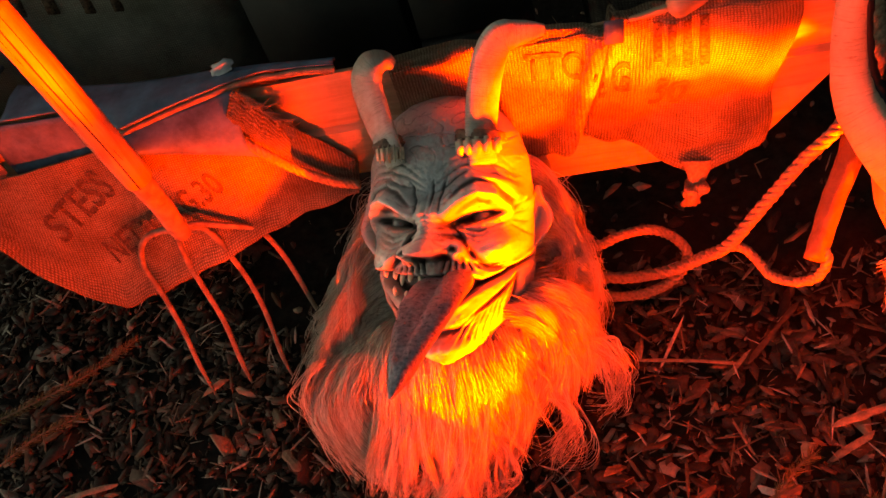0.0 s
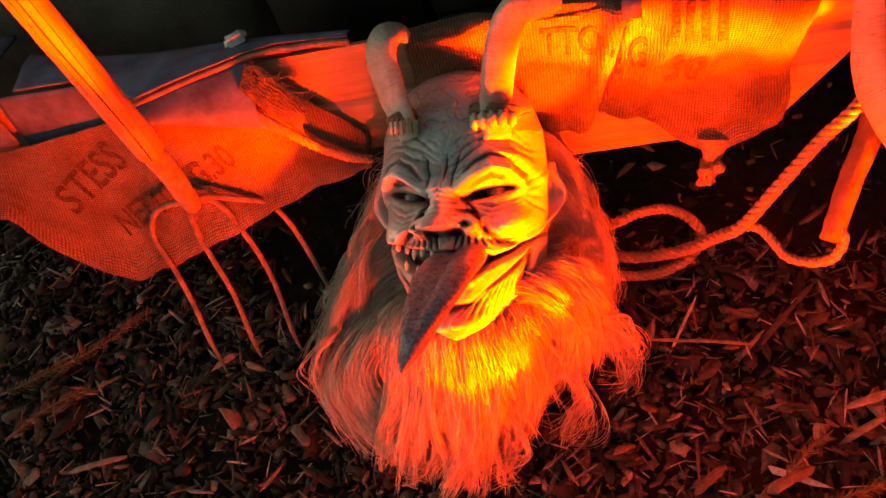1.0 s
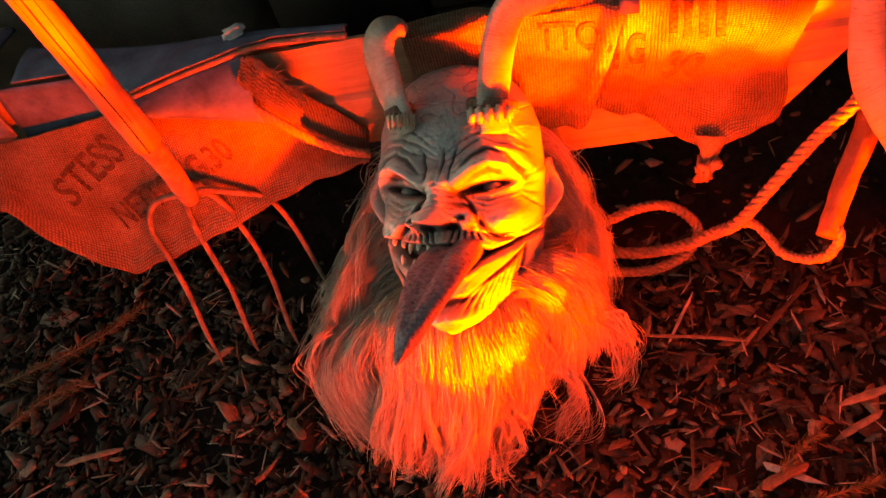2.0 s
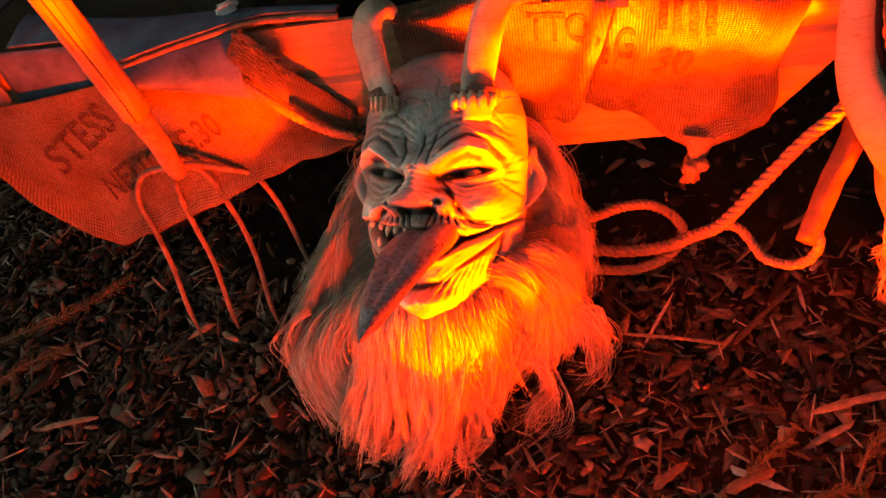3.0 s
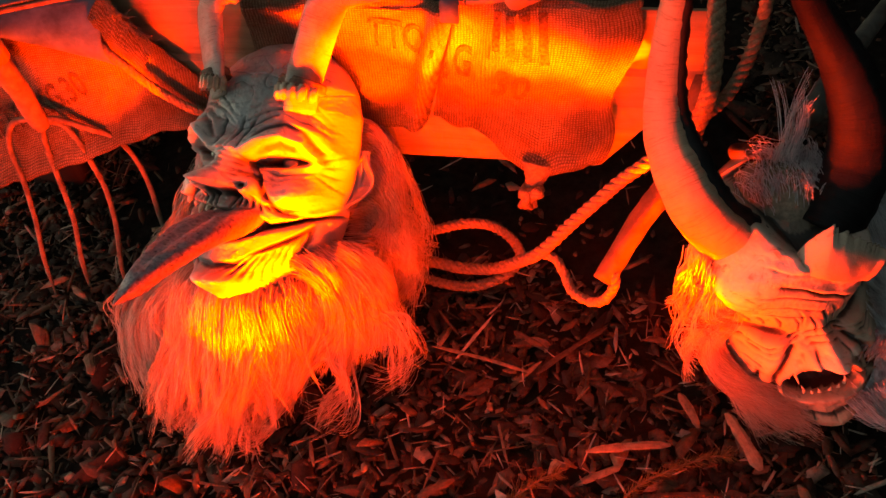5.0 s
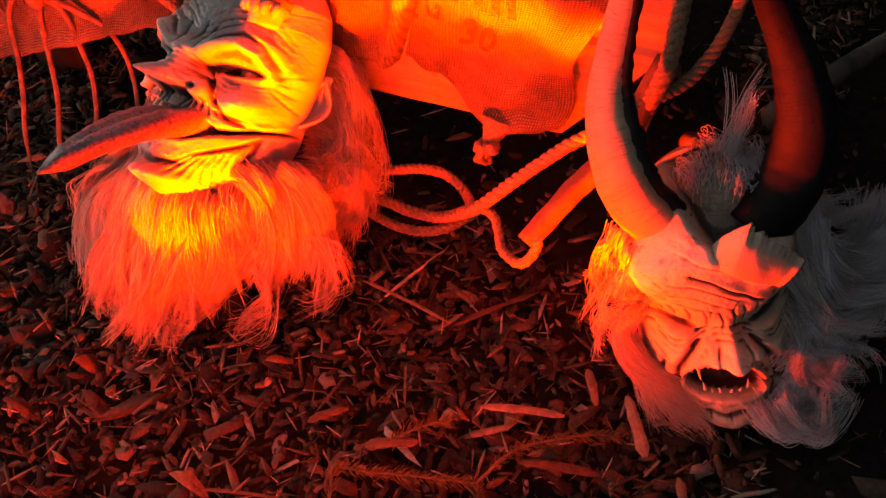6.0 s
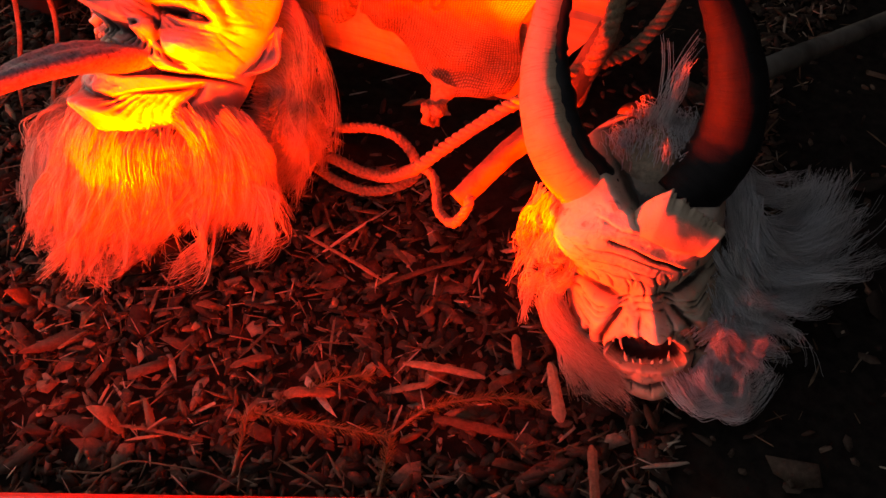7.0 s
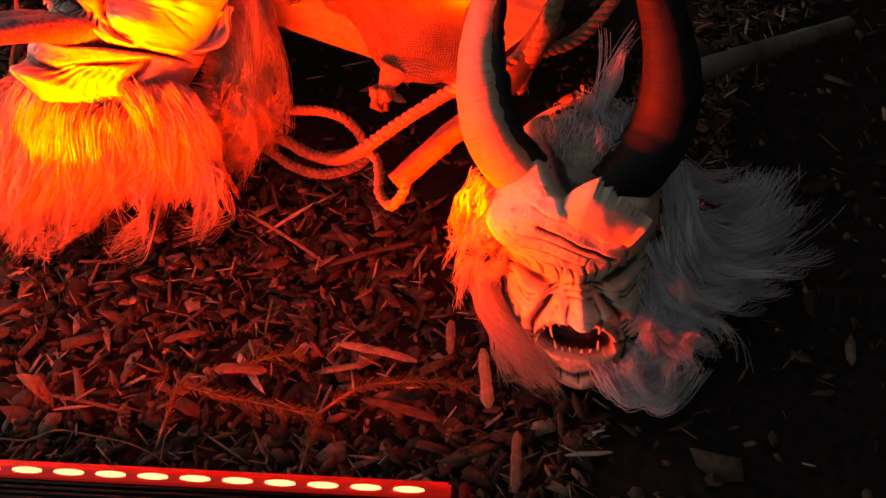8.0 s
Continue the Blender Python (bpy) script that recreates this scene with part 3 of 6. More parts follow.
def build_beam():
    top = thing("wooden_beam", (-0.4, 0.93, 0.0), "pale wooden beam raised on dark blocks behind the masks", "wooden beam")
    section = [(0.868, 0.122), (0.858, 0.135), (0.854, 0.2), (0.853, 0.27), (0.856, 0.284), (0.864, 0.29), (0.866, 0.36), (0.868, 0.372), (0.876, 0.37), (0.893, 0.3), (0.893, 0.122)]
    stations = np.linspace(0, 1, 60)
    verts, k = [], len(section)
    for s in stations:
        for y, z in section:
            end = 0.2 + 0.13 * min(1.0, (z - 0.12) / 0.17)
            x = -0.8 + s * (end + 0.8)
            z = max(z, 0.122 + 0.085 * min(1.0, max(0.0, (-0.24 - x) / 0.05)))
            verts.append((x, y + 0.004 * noise.noise((x * 5, z * 6, 1.0)), z + 0.004 * noise.noise((x * 4, y * 9, 3.0))))
    faces = [(i * k + j, (i + 1) * k + j, (i + 1) * k + (j + 1) % k, i * k + (j + 1) % k) for i in range(len(stations) - 1) for j in range(k)]
    faces += [tuple(range(k - 1, -1, -1)), tuple(range((len(stations) - 1) * k, len(stations) * k))]
    me = mesh_from("plank", verts, faces, PLANK, smooth=False)
    attach("plank", me, top)
    # near-black foot blocks: the shade under the beam is in their colour
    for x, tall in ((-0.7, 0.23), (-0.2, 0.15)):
        part("foot_block", block((0.1, 0.05, tall), (x, 0.895, tall / 2 - 0.02), bevel=0.004), DARK_WOOD, top, "foot block with the beam's shade in its colour")


build_beam()

SHEET_FRONT = [(-1.3, 0.85), (-0.8, 0.862), (-0.65, 0.862), (-0.56, 0.806), (-0.506, 0.83), (-0.435, 0.856), (-0.384, 0.868), (-0.29, 0.858)]
SHEET_BACK = [(-1.3, 1.0), (-0.783, 0.95), (-0.686, 0.915), (-0.567, 0.895), (-0.44, 0.89), (-0.295, 0.872)]


def build_slate_sheet():
    top = thing("metal_sheet", (-0.6, 0.87, 0.385), "dull slate-blue bent metal sheet lying along the beam", "metal sheet")

    def cover(u, v):
        x = -0.745 + u * 0.455
        y = lerp_table(x, SHEET_BACK) * (1 - v) + lerp_table(x, SHEET_FRONT) * v
        return Vector((x, y, 0.39 + 0.003 * math.sin(math.pi * v) + 0.003 * v + 0.003 * noise.noise((x * 9, v * 2, 0))))

    def lip(u, v):
        x = -0.565 + u * 0.143
        y0 = lerp_table(x, SHEET_FRONT)
        drop = (0.012 + 0.075 * u) * v
        return Vector((x + 0.006 * v * u, y0 - (0.02 + 0.03 * u) * math.sin(v * 2.4) - 0.003, 0.386 - drop))

    def edge(u, v):
        x = -0.565 + u * 0.275
        y0 = lerp_table(x, SHEET_FRONT)
        a = v * math.pi * 1.6 - 0.8
        return Vector((x, y0 - 0.0045 * math.cos(a) - 0.002, 0.388 + 0.0045 * math.sin(a) + 0.003 * noise.noise((x * 20, 0, 1))))

    for nm, fn, nu, nv, th, mt in (("cover", cover, 60, 14, 0.003, SLATE), ("folded_lip", lip, 30, 18, 0.0025, SLATE), ("rolled_edge", edge, 70, 8, 0.001, RUST)):
        ob = attach(nm, sheet_mesh(nm, fn, nu, nv, (0.5, 0.1), mt), top)
        mod = ob.modifiers.new("thickness", "SOLIDIFY")
        mod.thickness = th
    def flange(u, v):
        x = -0.775 + u * 0.21
        return Vector((x, lerp_table(x, SHEET_FRONT) - 0.004 * math.sin(2 * v) + 0.002 * noise.noise((x * 14, v * 3, 5)), 0.388 - 0.085 * v))

    ob = attach("front_flange", sheet_mesh("front_flange", flange, 30, 10, (0.2, 0.08), SLATE), top)
    ob.modifiers.new("thickness", "SOLIDIFY").thickness = 0.003
    other = thing("metal_sheet", (-0.9, 0.88, 0.39), "dull slate-blue metal sheet overlapping the next one", "metal sheet")

    def cover2(u, v):
        x = -1.2 + u * 0.432 - 0.02 * v
        y = 0.985 - 0.115 * v - 0.02 * u
        return Vector((x, y, 0.396 + 0.004 * math.sin(math.pi * v) + 0.006 * u))

    ob = attach("cover", sheet_mesh("cover", cover2, 30, 12, (0.4, 0.1), SLATE), other)
    mod = ob.modifiers.new("thickness", "SOLIDIFY")
    mod.thickness = 0.006

    def flange2(u, v):
        x = -1.19 + u * 0.412
        return Vector((x, 0.866 - 0.02 * u + 0.002 * noise.noise((x * 14, v * 3, 9)), 0.394 + 0.006 * u - 0.08 * v))

    ob = attach("front_flange", sheet_mesh("front_flange", flange2, 30, 10, (0.4, 0.08), SLATE), other)
    ob.modifiers.new("thickness", "SOLIDIFY").thickness = 0.003
    stone = block((0.03, 0.022, 0.014), (-0.437, 0.884, 0.399), (8, -10, 25), 0.005, 0.002, 3)
    root = thing("stone_chip", (-0.437, 0.884, 0.39), "small pale stone chip resting on the metal sheet", "stone chip")
    part("chip", stone, STONE, root)


build_slate_sheet()

LEFT_BOTTOM = [(-1.2, 0.33), (-0.95, 0.3), (-0.818, 0.245), (-0.79, 0.205), (-0.745, 0.145), (-0.69, 0.108), (-0.655, 0.115), (-0.6, 0.135), (-0.485, 0.172), (-0.404, 0.2), (-0.34, 0.212), (-0.305, 0.222)]
LEFT_TOP = [(-1.2, 0.33), (-0.8, 0.313), (-0.72, 0.322), (-0.65, 0.33), (-0.585, 0.352), (-0.56, 0.372), (-0.43, 0.378), (-0.385, 0.335), (-0.34, 0.285), (-0.305, 0.24)]


def left_sack_y(x, z):
    lo, hi = lerp_table(x, LEFT_BOTTOM), lerp_table(x, LEFT_TOP)
    v = min(1.0, max(0.0, (hi - z) / max(hi - lo, 0.01)))
    bulge = math.exp(-((x + 0.66) / 0.2) ** 2)
    return 0.846 - 0.055 * bulge * v ** 1.6 - 0.028 * v - 0.012 * math.exp(-((v - 0.98) / 0.07) ** 2) + 0.008 * noise.noise((x * 7, z * 5, 2.0)) + 0.003 * noise.noise((x * 22, z * 16, 5.0))


def build_left_sack():
    top = thing("burlap_sack", (-0.65, 0.84, 0.11), "coarse tan burlap sack with faded letters draped over beam", "burlap sack", "burlap sacks")

    def fn(u, v):
        x = -1.15 + u * 0.845
        lo, hi = lerp_table(x, LEFT_BOTTOM), lerp_table(x, LEFT_TOP)
        lo += 0.004 * noise.noise((x * 30, 0, 8))
        z = hi + (lo - hi) * v
        return Vector((x, left_sack_y(x, z), z))

    me = sheet_mesh("cloth", fn, 170, 60, (0.845, 0.24), BURLAP)
    ob = attach("cloth", me, top)
    ob.modifiers.new("thickness", "SOLIDIFY").thickness = 0.003
    return top


RIGHT_BOTTOM = [(-0.2, 0.2), (-0.118, 0.19), (-0.031, 0.202), (0.006, 0.206), (0.045, 0.196), (0.08, 0.172), (0.105, 0.155), (0.13, 0.147), (0.16, 0.15), (0.19, 0.155), (0.215, 0.165)]


def right_sack_y(x, z):
    y = 0.846 - 0.04 * math.exp(-((z - 0.155) / 0.06) ** 2 - ((x - 0.14) / 0.085) ** 2)
    y -= 0.016 * math.exp(-((z - 0.31) / 0.06) ** 2) * (0.6 + 0.4 * math.sin(x * 14 + 0.5))
    fold = x - (0.012 + (z - 0.29) * 0.33)
    y += 0.012 / (1 + math.exp(-fold / 0.002)) - 0.016 * math.exp(-((fold + 0.012) / 0.012) ** 2) + 0.02 * math.exp(-((fold - 0.003) / 0.004) ** 2)
    y -= 0.018 * math.exp(-((x - 0.215) / 0.03) ** 2) * (0.4 + (z - 0.12) * 1.6)
    y += 0.012 * math.exp(-((x - 0.15) / 0.05) ** 2 - ((z - 0.178) / 0.01) ** 2)
    y -= 0.009 * math.exp(-((x - 0.075 - (z - 0.3) * 0.5) / 0.016) ** 2) + 0.006 * math.exp(-((x - 0.16 + (z - 0.25) * 0.7) / 0.018) ** 2)
    y += 0.013 * noise.noise((x * 10, z * 8, 4.0)) + 0.003 * noise.noise((x * 26, z * 22, 6.0))
    return y


def build_right_sack():
    top = thing("burlap_sack", (0.05, 0.86, 0.12), "coarse tan burlap sack with large letters, knotted below", "burlap sack", "burlap sacks")

    def fn(u, v):
        if v < 0.22:
            s = v / 0.22
            xt = -0.222 + u * 0.48
            return Vector((xt, right_sack_y(xt, 0.383) + 0.014 * (1 - s), 0.386 - 0.003 * s ** 3 + 0.006 * noise.noise((xt * 12, s * 3, 9)) + (1 - s) * 0.004))
        s = (v - 0.22) / 0.78
        x_top, x_bot = -0.222 + u * 0.48, -0.222 + u * 0.437
        x = x_top + (x_bot - x_top) * s ** 1.4 + 0.009 * u ** 6 * (math.sin(9 * s) - 0.4)
        lo = lerp_table(x_bot, RIGHT_BOTTOM) + 0.003 * noise.noise((x * 40, 1, 2))
        z = 0.383 + (lo - 0.383) * s
        y = right_sack_y(x, z)
        if s > 0.97:
            y += 0.004
        return Vector((x, y, z))

    ob = attach("cloth", sheet_mesh("cloth", fn, 230, 90, (0.458, 0.36), BURLAP), top)
    ob.modifiers.new("thickness", "SOLIDIFY").thickness = 0.003
    rng = np.random.RandomState(3)
    pieces = []
    for k in range(5):
        c = np.array((0.127, 0.799, 0.13))
        pts = [c + (0.0, 0.012, 0.016)]
        for j in range(5):
            pts.append(c + rng.normal(0, 0.008, 3) + (0, 0, 0.004))
        pts.append(c + np.array((rng.uniform(-0.018, 0.016), -0.002, -0.022)))
        pieces.append(tube(spline(pts, 28), 0.0045, 7, lump=0.1, seed=k))
    v, f = joined(pieces)
    attach("knot", mesh_from("knot", v, f, ROPE), top, "frayed burlap knot")
    v, f = tube(spline([(0.136, 0.822, 0.166), (0.134, 0.814, 0.156), (0.131, 0.806, 0.147), (0.128, 0.8, 0.136)], 14), np.linspace(0.022, 0.007, 14), 18, 0.6, True, (0, 1, 0.4), 0.09, 6)
    attach("gathered_corner", mesh_from("gathered_corner", v, f, ROPE), top, "gathered corner of the sack")
    return top


LEFT_SACK, RIGHT_SACK = build_left_sack(), build_right_sack()


def lettering(text, size, surface, at, slope, parent, stretch=1.0, shear=0.0, name="lettering"):
    """Stencilled letters laid on the cloth surface y = surface(x, z); at is the lower left corner (x, z), slope the rise in degrees."""
    cu = bpy.data.curves.new(name, "FONT")
    cu.body, cu.size, cu.shear, cu.resolution_u = text, size, shear, 3
    cu.offset = size * 0.016
    tmp = bpy.data.objects.new("tmp", cu)
    scene.collection.objects.link(tmp)
    bpy.context.view_layer.update()
    me = bpy.data.meshes.new_from_object(tmp.evaluated_get(bpy.context.evaluated_depsgraph_get()))
    bpy.data.objects.remove(tmp)
    bm = bmesh.new()
    bm.from_mesh(me)
    bmesh.ops.triangulate(bm, faces=bm.faces)
    for _ in range(2):
        bmesh.ops.subdivide_edges(bm, edges=[e for e in bm.edges if e.calc_length() > size * 0.12], cuts=1)
        bmesh.ops.triangulate(bm, faces=bm.faces)
    c, s = math.cos(radians(slope)), math.sin(radians(slope))
    for v in bm.verts:
        a, b = v.co.x * stretch, v.co.y
        x, z = at[0] + a * c - b * s, at[1] + a * s + b * c
        v.co = Vector((x, surface(x, z) - 0.0046, z))
    return part(name, bm, INK, parent, "faded dark stencilled letters")


def bars(rects, surface, parent, name="lettering_bar"):
    """Unreadable writing as plain upright strokes (x, z, width, height, slope)."""
    for x0, z0, w, h, slope in rects:
        bm = bmesh.new()
        grid = []
        for j in range(9):
            row = []
            for i in range(3):
                a, b = w * i / 2, h * j / 8
                x, z = x0 + a + b * slope, z0 + b
                row.append(bm.verts.new((x, surface(x, z) - 0.0046, z)))
            grid.append(row)
        for j in range(8):
            for i in range(2):
                bm.faces.new((grid[j][i], grid[j][i + 1], grid[j + 1][i + 1], grid[j + 1][i]))
        part(name, bm, INK, parent)


lettering("STESS", 0.062, left_sack_y, (-0.742, 0.212), 29, LEFT_SACK, 0.78)
lettering("NETTO KG.30", 0.05, left_sack_y, (-0.684, 0.165), 24.5, LEFT_SACK, 0.72)
lettering("TTO", 0.05, right_sack_y, (-0.064, 0.338), -6, RIGHT_SACK, 0.72)
lettering("G", 0.056, right_sack_y, (0.034, 0.296), -8, RIGHT_SACK, 0.6)
lettering("30", 0.06, right_sack_y, (0.075, 0.262), -14, RIGHT_SACK, 0.8, 0.1)
bars([(0.016 + 0.006 * k, 0.335 - 0.0165 * j, 0.004, 0.009, 0.3) for j in range(4) for k in range(2)], right_sack_y, RIGHT_SACK)
bars([(0.088, 0.335, 0.009, 0.045, 0.1), (0.104, 0.322, 0.01, 0.058, 0.05), (0.124, 0.315, 0.01, 0.064, 0.0), (0.143, 0.309, 0.011, 0.07, 0.0)], right_sack_y, RIGHT_SACK)


def build_clip():
    root = thing("fabric_tag", (0.045, 0.835, 0.385), "small grey fabric tag folded over the top of the sack", "tag")
    part("tag", block((0.022, 0.004, 0.03), (0.045, 0.828, 0.392), (-8, 4, 0), 0.001), SLATE, root)
    root = thing("wooden_peg", (0.12, 0.85, 0.39), "turned wooden peg with a round knob lying on the sack", "peg")
    v, f = tube(spline([(0.064, 0.838, 0.398), (0.09, 0.84, 0.4), (0.108, 0.842, 0.402)], 8), [0.003, 0.0035, 0.004, 0.0045, 0.005, 0.005, 0.005, 0.005], 9)
    attach("shaft", mesh_from("shaft", v, f, PLANK), root)
    v, f = tube(spline([(0.106, 0.842, 0.402), (0.12, 0.843, 0.404), (0.14, 0.846, 0.404), (0.16, 0.86, 0.406)], 16), [0.004, 0.009, 0.013, 0.0155, 0.0165, 0.0165, 0.016, 0.0145, 0.0125, 0.011, 0.01, 0.0095, 0.009, 0.009, 0.009, 0.009], 14)
    attach("knob", mesh_from("knob", v, f, PLANK), root)


build_clip()


# ---------------------------------------------------------------- dark goods behind the beam
def build_back_goods():
    def standing_sack(name, x0, x1, y, z1, depth, mt, label, seed):
        root = thing(name, ((x0 + x1) / 2, y + depth / 2, 0), label, "burlap sack", "dark sacks behind")
        bm = bmesh.new()
        bmesh.ops.create_cube(bm, size=1)
        bmesh.ops.subdivide_edges(bm, edges=bm.edges[:], cuts=14, use_grid_fill=True)
        for v in bm.verts:
            a, b, c = v.co * 2
            n = (abs(a) ** 5 + abs(b) ** 5 + abs(c) ** 5) ** 0.2
            q = Vector((a, b, c)) / max(n, 0.5)
            x = (x0 + x1) / 2 + q.x * (x1 - x0) / 2
            yy = y + depth / 2 + q.y * depth / 2
            z = z1 / 2 + q.z * z1 / 2
            d = 0.02 * noise.noise((x * 6, yy * 6, z * 6 + seed))
            v.co = Vector((x + d, yy + d * 0.8, max(z, 0.0)))
        me = bpy.data.meshes.new("body")
        bm.to_mesh(me)
        bm.free()
        me.materials.append(mt)
        uv = me.uv_layers.new(name="UVMap")
        for loop in me.loops:
            co = me.vertices[loop.vertex_index].co
            uv.data[loop.index].uv = (co.x + co.y, co.z)
        me.polygons.foreach_set("use_smooth", [True] * len(me.polygons))
        attach("body", me, root)
        return root

    dark = standing_sack("burlap_sack", -1.1, -0.45, 1.02, 0.75, 0.3, BURLAP_OLD, "dark brown burlap sack standing in the shade behind the beam", 1)
    for k, (x, z, w) in enumerate(((-0.78, 0.42, 0.03), (-0.735, 0.415, 0.03), (-0.69, 0.41, 0.035), (-0.64, 0.4, 0.03), (-0.6, 0.395, 0.028))):
        part("lettering_bar", block((w * 0.5, 0.03, 0.05), (x, 1.04, z + 0.045), (0, 8, 0), 0.001), INK, dark)
    standing_sack("burlap_sack", 0.02, 0.22, 0.99, 0.42, 0.2, BURLAP_GREY, "grey burlap sack with worn dark writing, standing behind the beam", 5)
    root = thing("wooden_crate", (-0.3, 1.2, 0), "near-black wooden crate with gaps between its boards", "crate")
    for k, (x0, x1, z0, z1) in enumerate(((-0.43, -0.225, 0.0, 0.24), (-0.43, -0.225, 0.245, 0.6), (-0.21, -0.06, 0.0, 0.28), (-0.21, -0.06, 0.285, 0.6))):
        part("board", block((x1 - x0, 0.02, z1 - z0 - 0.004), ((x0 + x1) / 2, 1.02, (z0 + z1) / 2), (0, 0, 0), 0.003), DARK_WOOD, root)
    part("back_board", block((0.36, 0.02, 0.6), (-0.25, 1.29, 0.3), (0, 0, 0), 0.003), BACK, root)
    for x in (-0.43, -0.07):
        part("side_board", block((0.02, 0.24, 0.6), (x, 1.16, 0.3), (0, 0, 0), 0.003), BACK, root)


build_back_goods()


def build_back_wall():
    # out of view, added to close the place at the back
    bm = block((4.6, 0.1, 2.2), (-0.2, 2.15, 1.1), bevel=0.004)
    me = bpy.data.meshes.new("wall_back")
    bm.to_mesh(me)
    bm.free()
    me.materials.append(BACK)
    tagged(new("wall_back", me), "unseen plain dark wall added behind the bed", "wall", kind="structure")
    # out of view, added to keep sky light off the right side
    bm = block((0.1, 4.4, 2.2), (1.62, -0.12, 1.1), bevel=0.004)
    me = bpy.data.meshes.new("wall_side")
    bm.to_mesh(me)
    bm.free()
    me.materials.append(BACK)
    tagged(new("wall_side", me), "unseen dark wall added to block sky light", "wall", kind="structure")


build_back_wall()


# ---------------------------------------------------------------- pitchfork
def build_pitchfork():
    root = thing("pitchfork", (-0.55, 0.72, 0.0), "old pitchfork with wooden handle and four curved iron tines", "pitchfork")
    base, d = Vector((-0.5546, 0.7686, 0.342)), Vector((-0.07, -0.03, 1)).normalized()
    path = [base + d * q for q in np.linspace(0, 1.25, 60)]
    v, f = tube(path, [0.0185, 0.0192] + [0.0195] * 58, 24, lump=0.025, seed=5)
    handle = attach("handle", mesh_from("handle", v, f, HANDLE), root, "round ash-wood handle with a long crack")
    face = Vector((0.25, -0.75, 0.2))
    face = (face - d * face.dot(d)).normalized()
    side = d.cross(face)
    for off, r, lo, hi in ((0.0, 0.0011, 0.0, 1.0), (0.008, 0.0006, 0.05, 0.3), (-0.009, 0.0006, 0.12, 0.42)):
        line = [base + d * q + (face * math.cos(off / 0.0195) + side * math.sin(off / 0.0195)) * 0.0192 + side * (0.0012 * math.sin(q * 23 + off * 300)) for q in np.linspace(lo, hi, 60)]
        v, f = tube(line, r, 5)
        attach("crack", mesh_from("crack", v, f, DARK_WOOD), handle, "long dark drying crack")
    v, f = tube(spline([base + d * 0.012, base - d * 0.02, (-0.552, 0.772, 0.29), (-0.55, 0.77, 0.25), (-0.548, 0.77, 0.226)], 24), np.interp(np.linspace(0, 1, 24), [0, 0.12, 0.5, 0.9, 1], [0.0165, 0.0158, 0.0145, 0.013, 0.01]), 20, lump=0.03, seed=9)
    attach("socket", mesh_from("socket", v, f, RUST), root, "dusty iron socket")
    head = np.array((-0.548, 0.772, 0.236))
    tines = [
        [head, (-0.585, 0.782, 0.228), (-0.618, 0.784, 0.212), (-0.638, 0.776, 0.172), (-0.623, 0.75, 0.127), (-0.606, 0.715, 0.085), (-0.592, 0.678, 0.045), (-0.578, 0.645, -0.01)],
        [head, (-0.566, 0.785, 0.215), (-0.573, 0.778, 0.18), (-0.564, 0.757, 0.13), (-0.546, 0.725, 0.086), (-0.533, 0.685, 0.04), (-0.525, 0.66, -0.008)],
        [head, (-0.53, 0.785, 0.222), (-0.516, 0.782, 0.194), (-0.508, 0.775, 0.152), (-0.5, 0.765, 0.111), (-0.487, 0.735, 0.07), (-0.474, 0.69, 0.028), (-0.466, 0.67, -0.005)],
        [head, (-0.53, 0.781, 0.233), (-0.493, 0.785, 0.216), (-0.464, 0.795, 0.19), (-0.453, 0.8, 0.144), (-0.44, 0.785, 0.1), (-0.423, 0.755, 0.066), (-0.4, 0.715, -0.005)],
    ]
    for k, pts in enumerate(tines):
        v, f = tube(spline(pts, 44), np.interp(np.linspace(0, 1, 44), [0, 0.15, 0.85, 1], [0.0056, 0.0046, 0.0037, 0.0014]), 10, lump=0.05, seed=k)
        attach("tine", mesh_from("tine", v, f, RUST), root)


build_pitchfork()


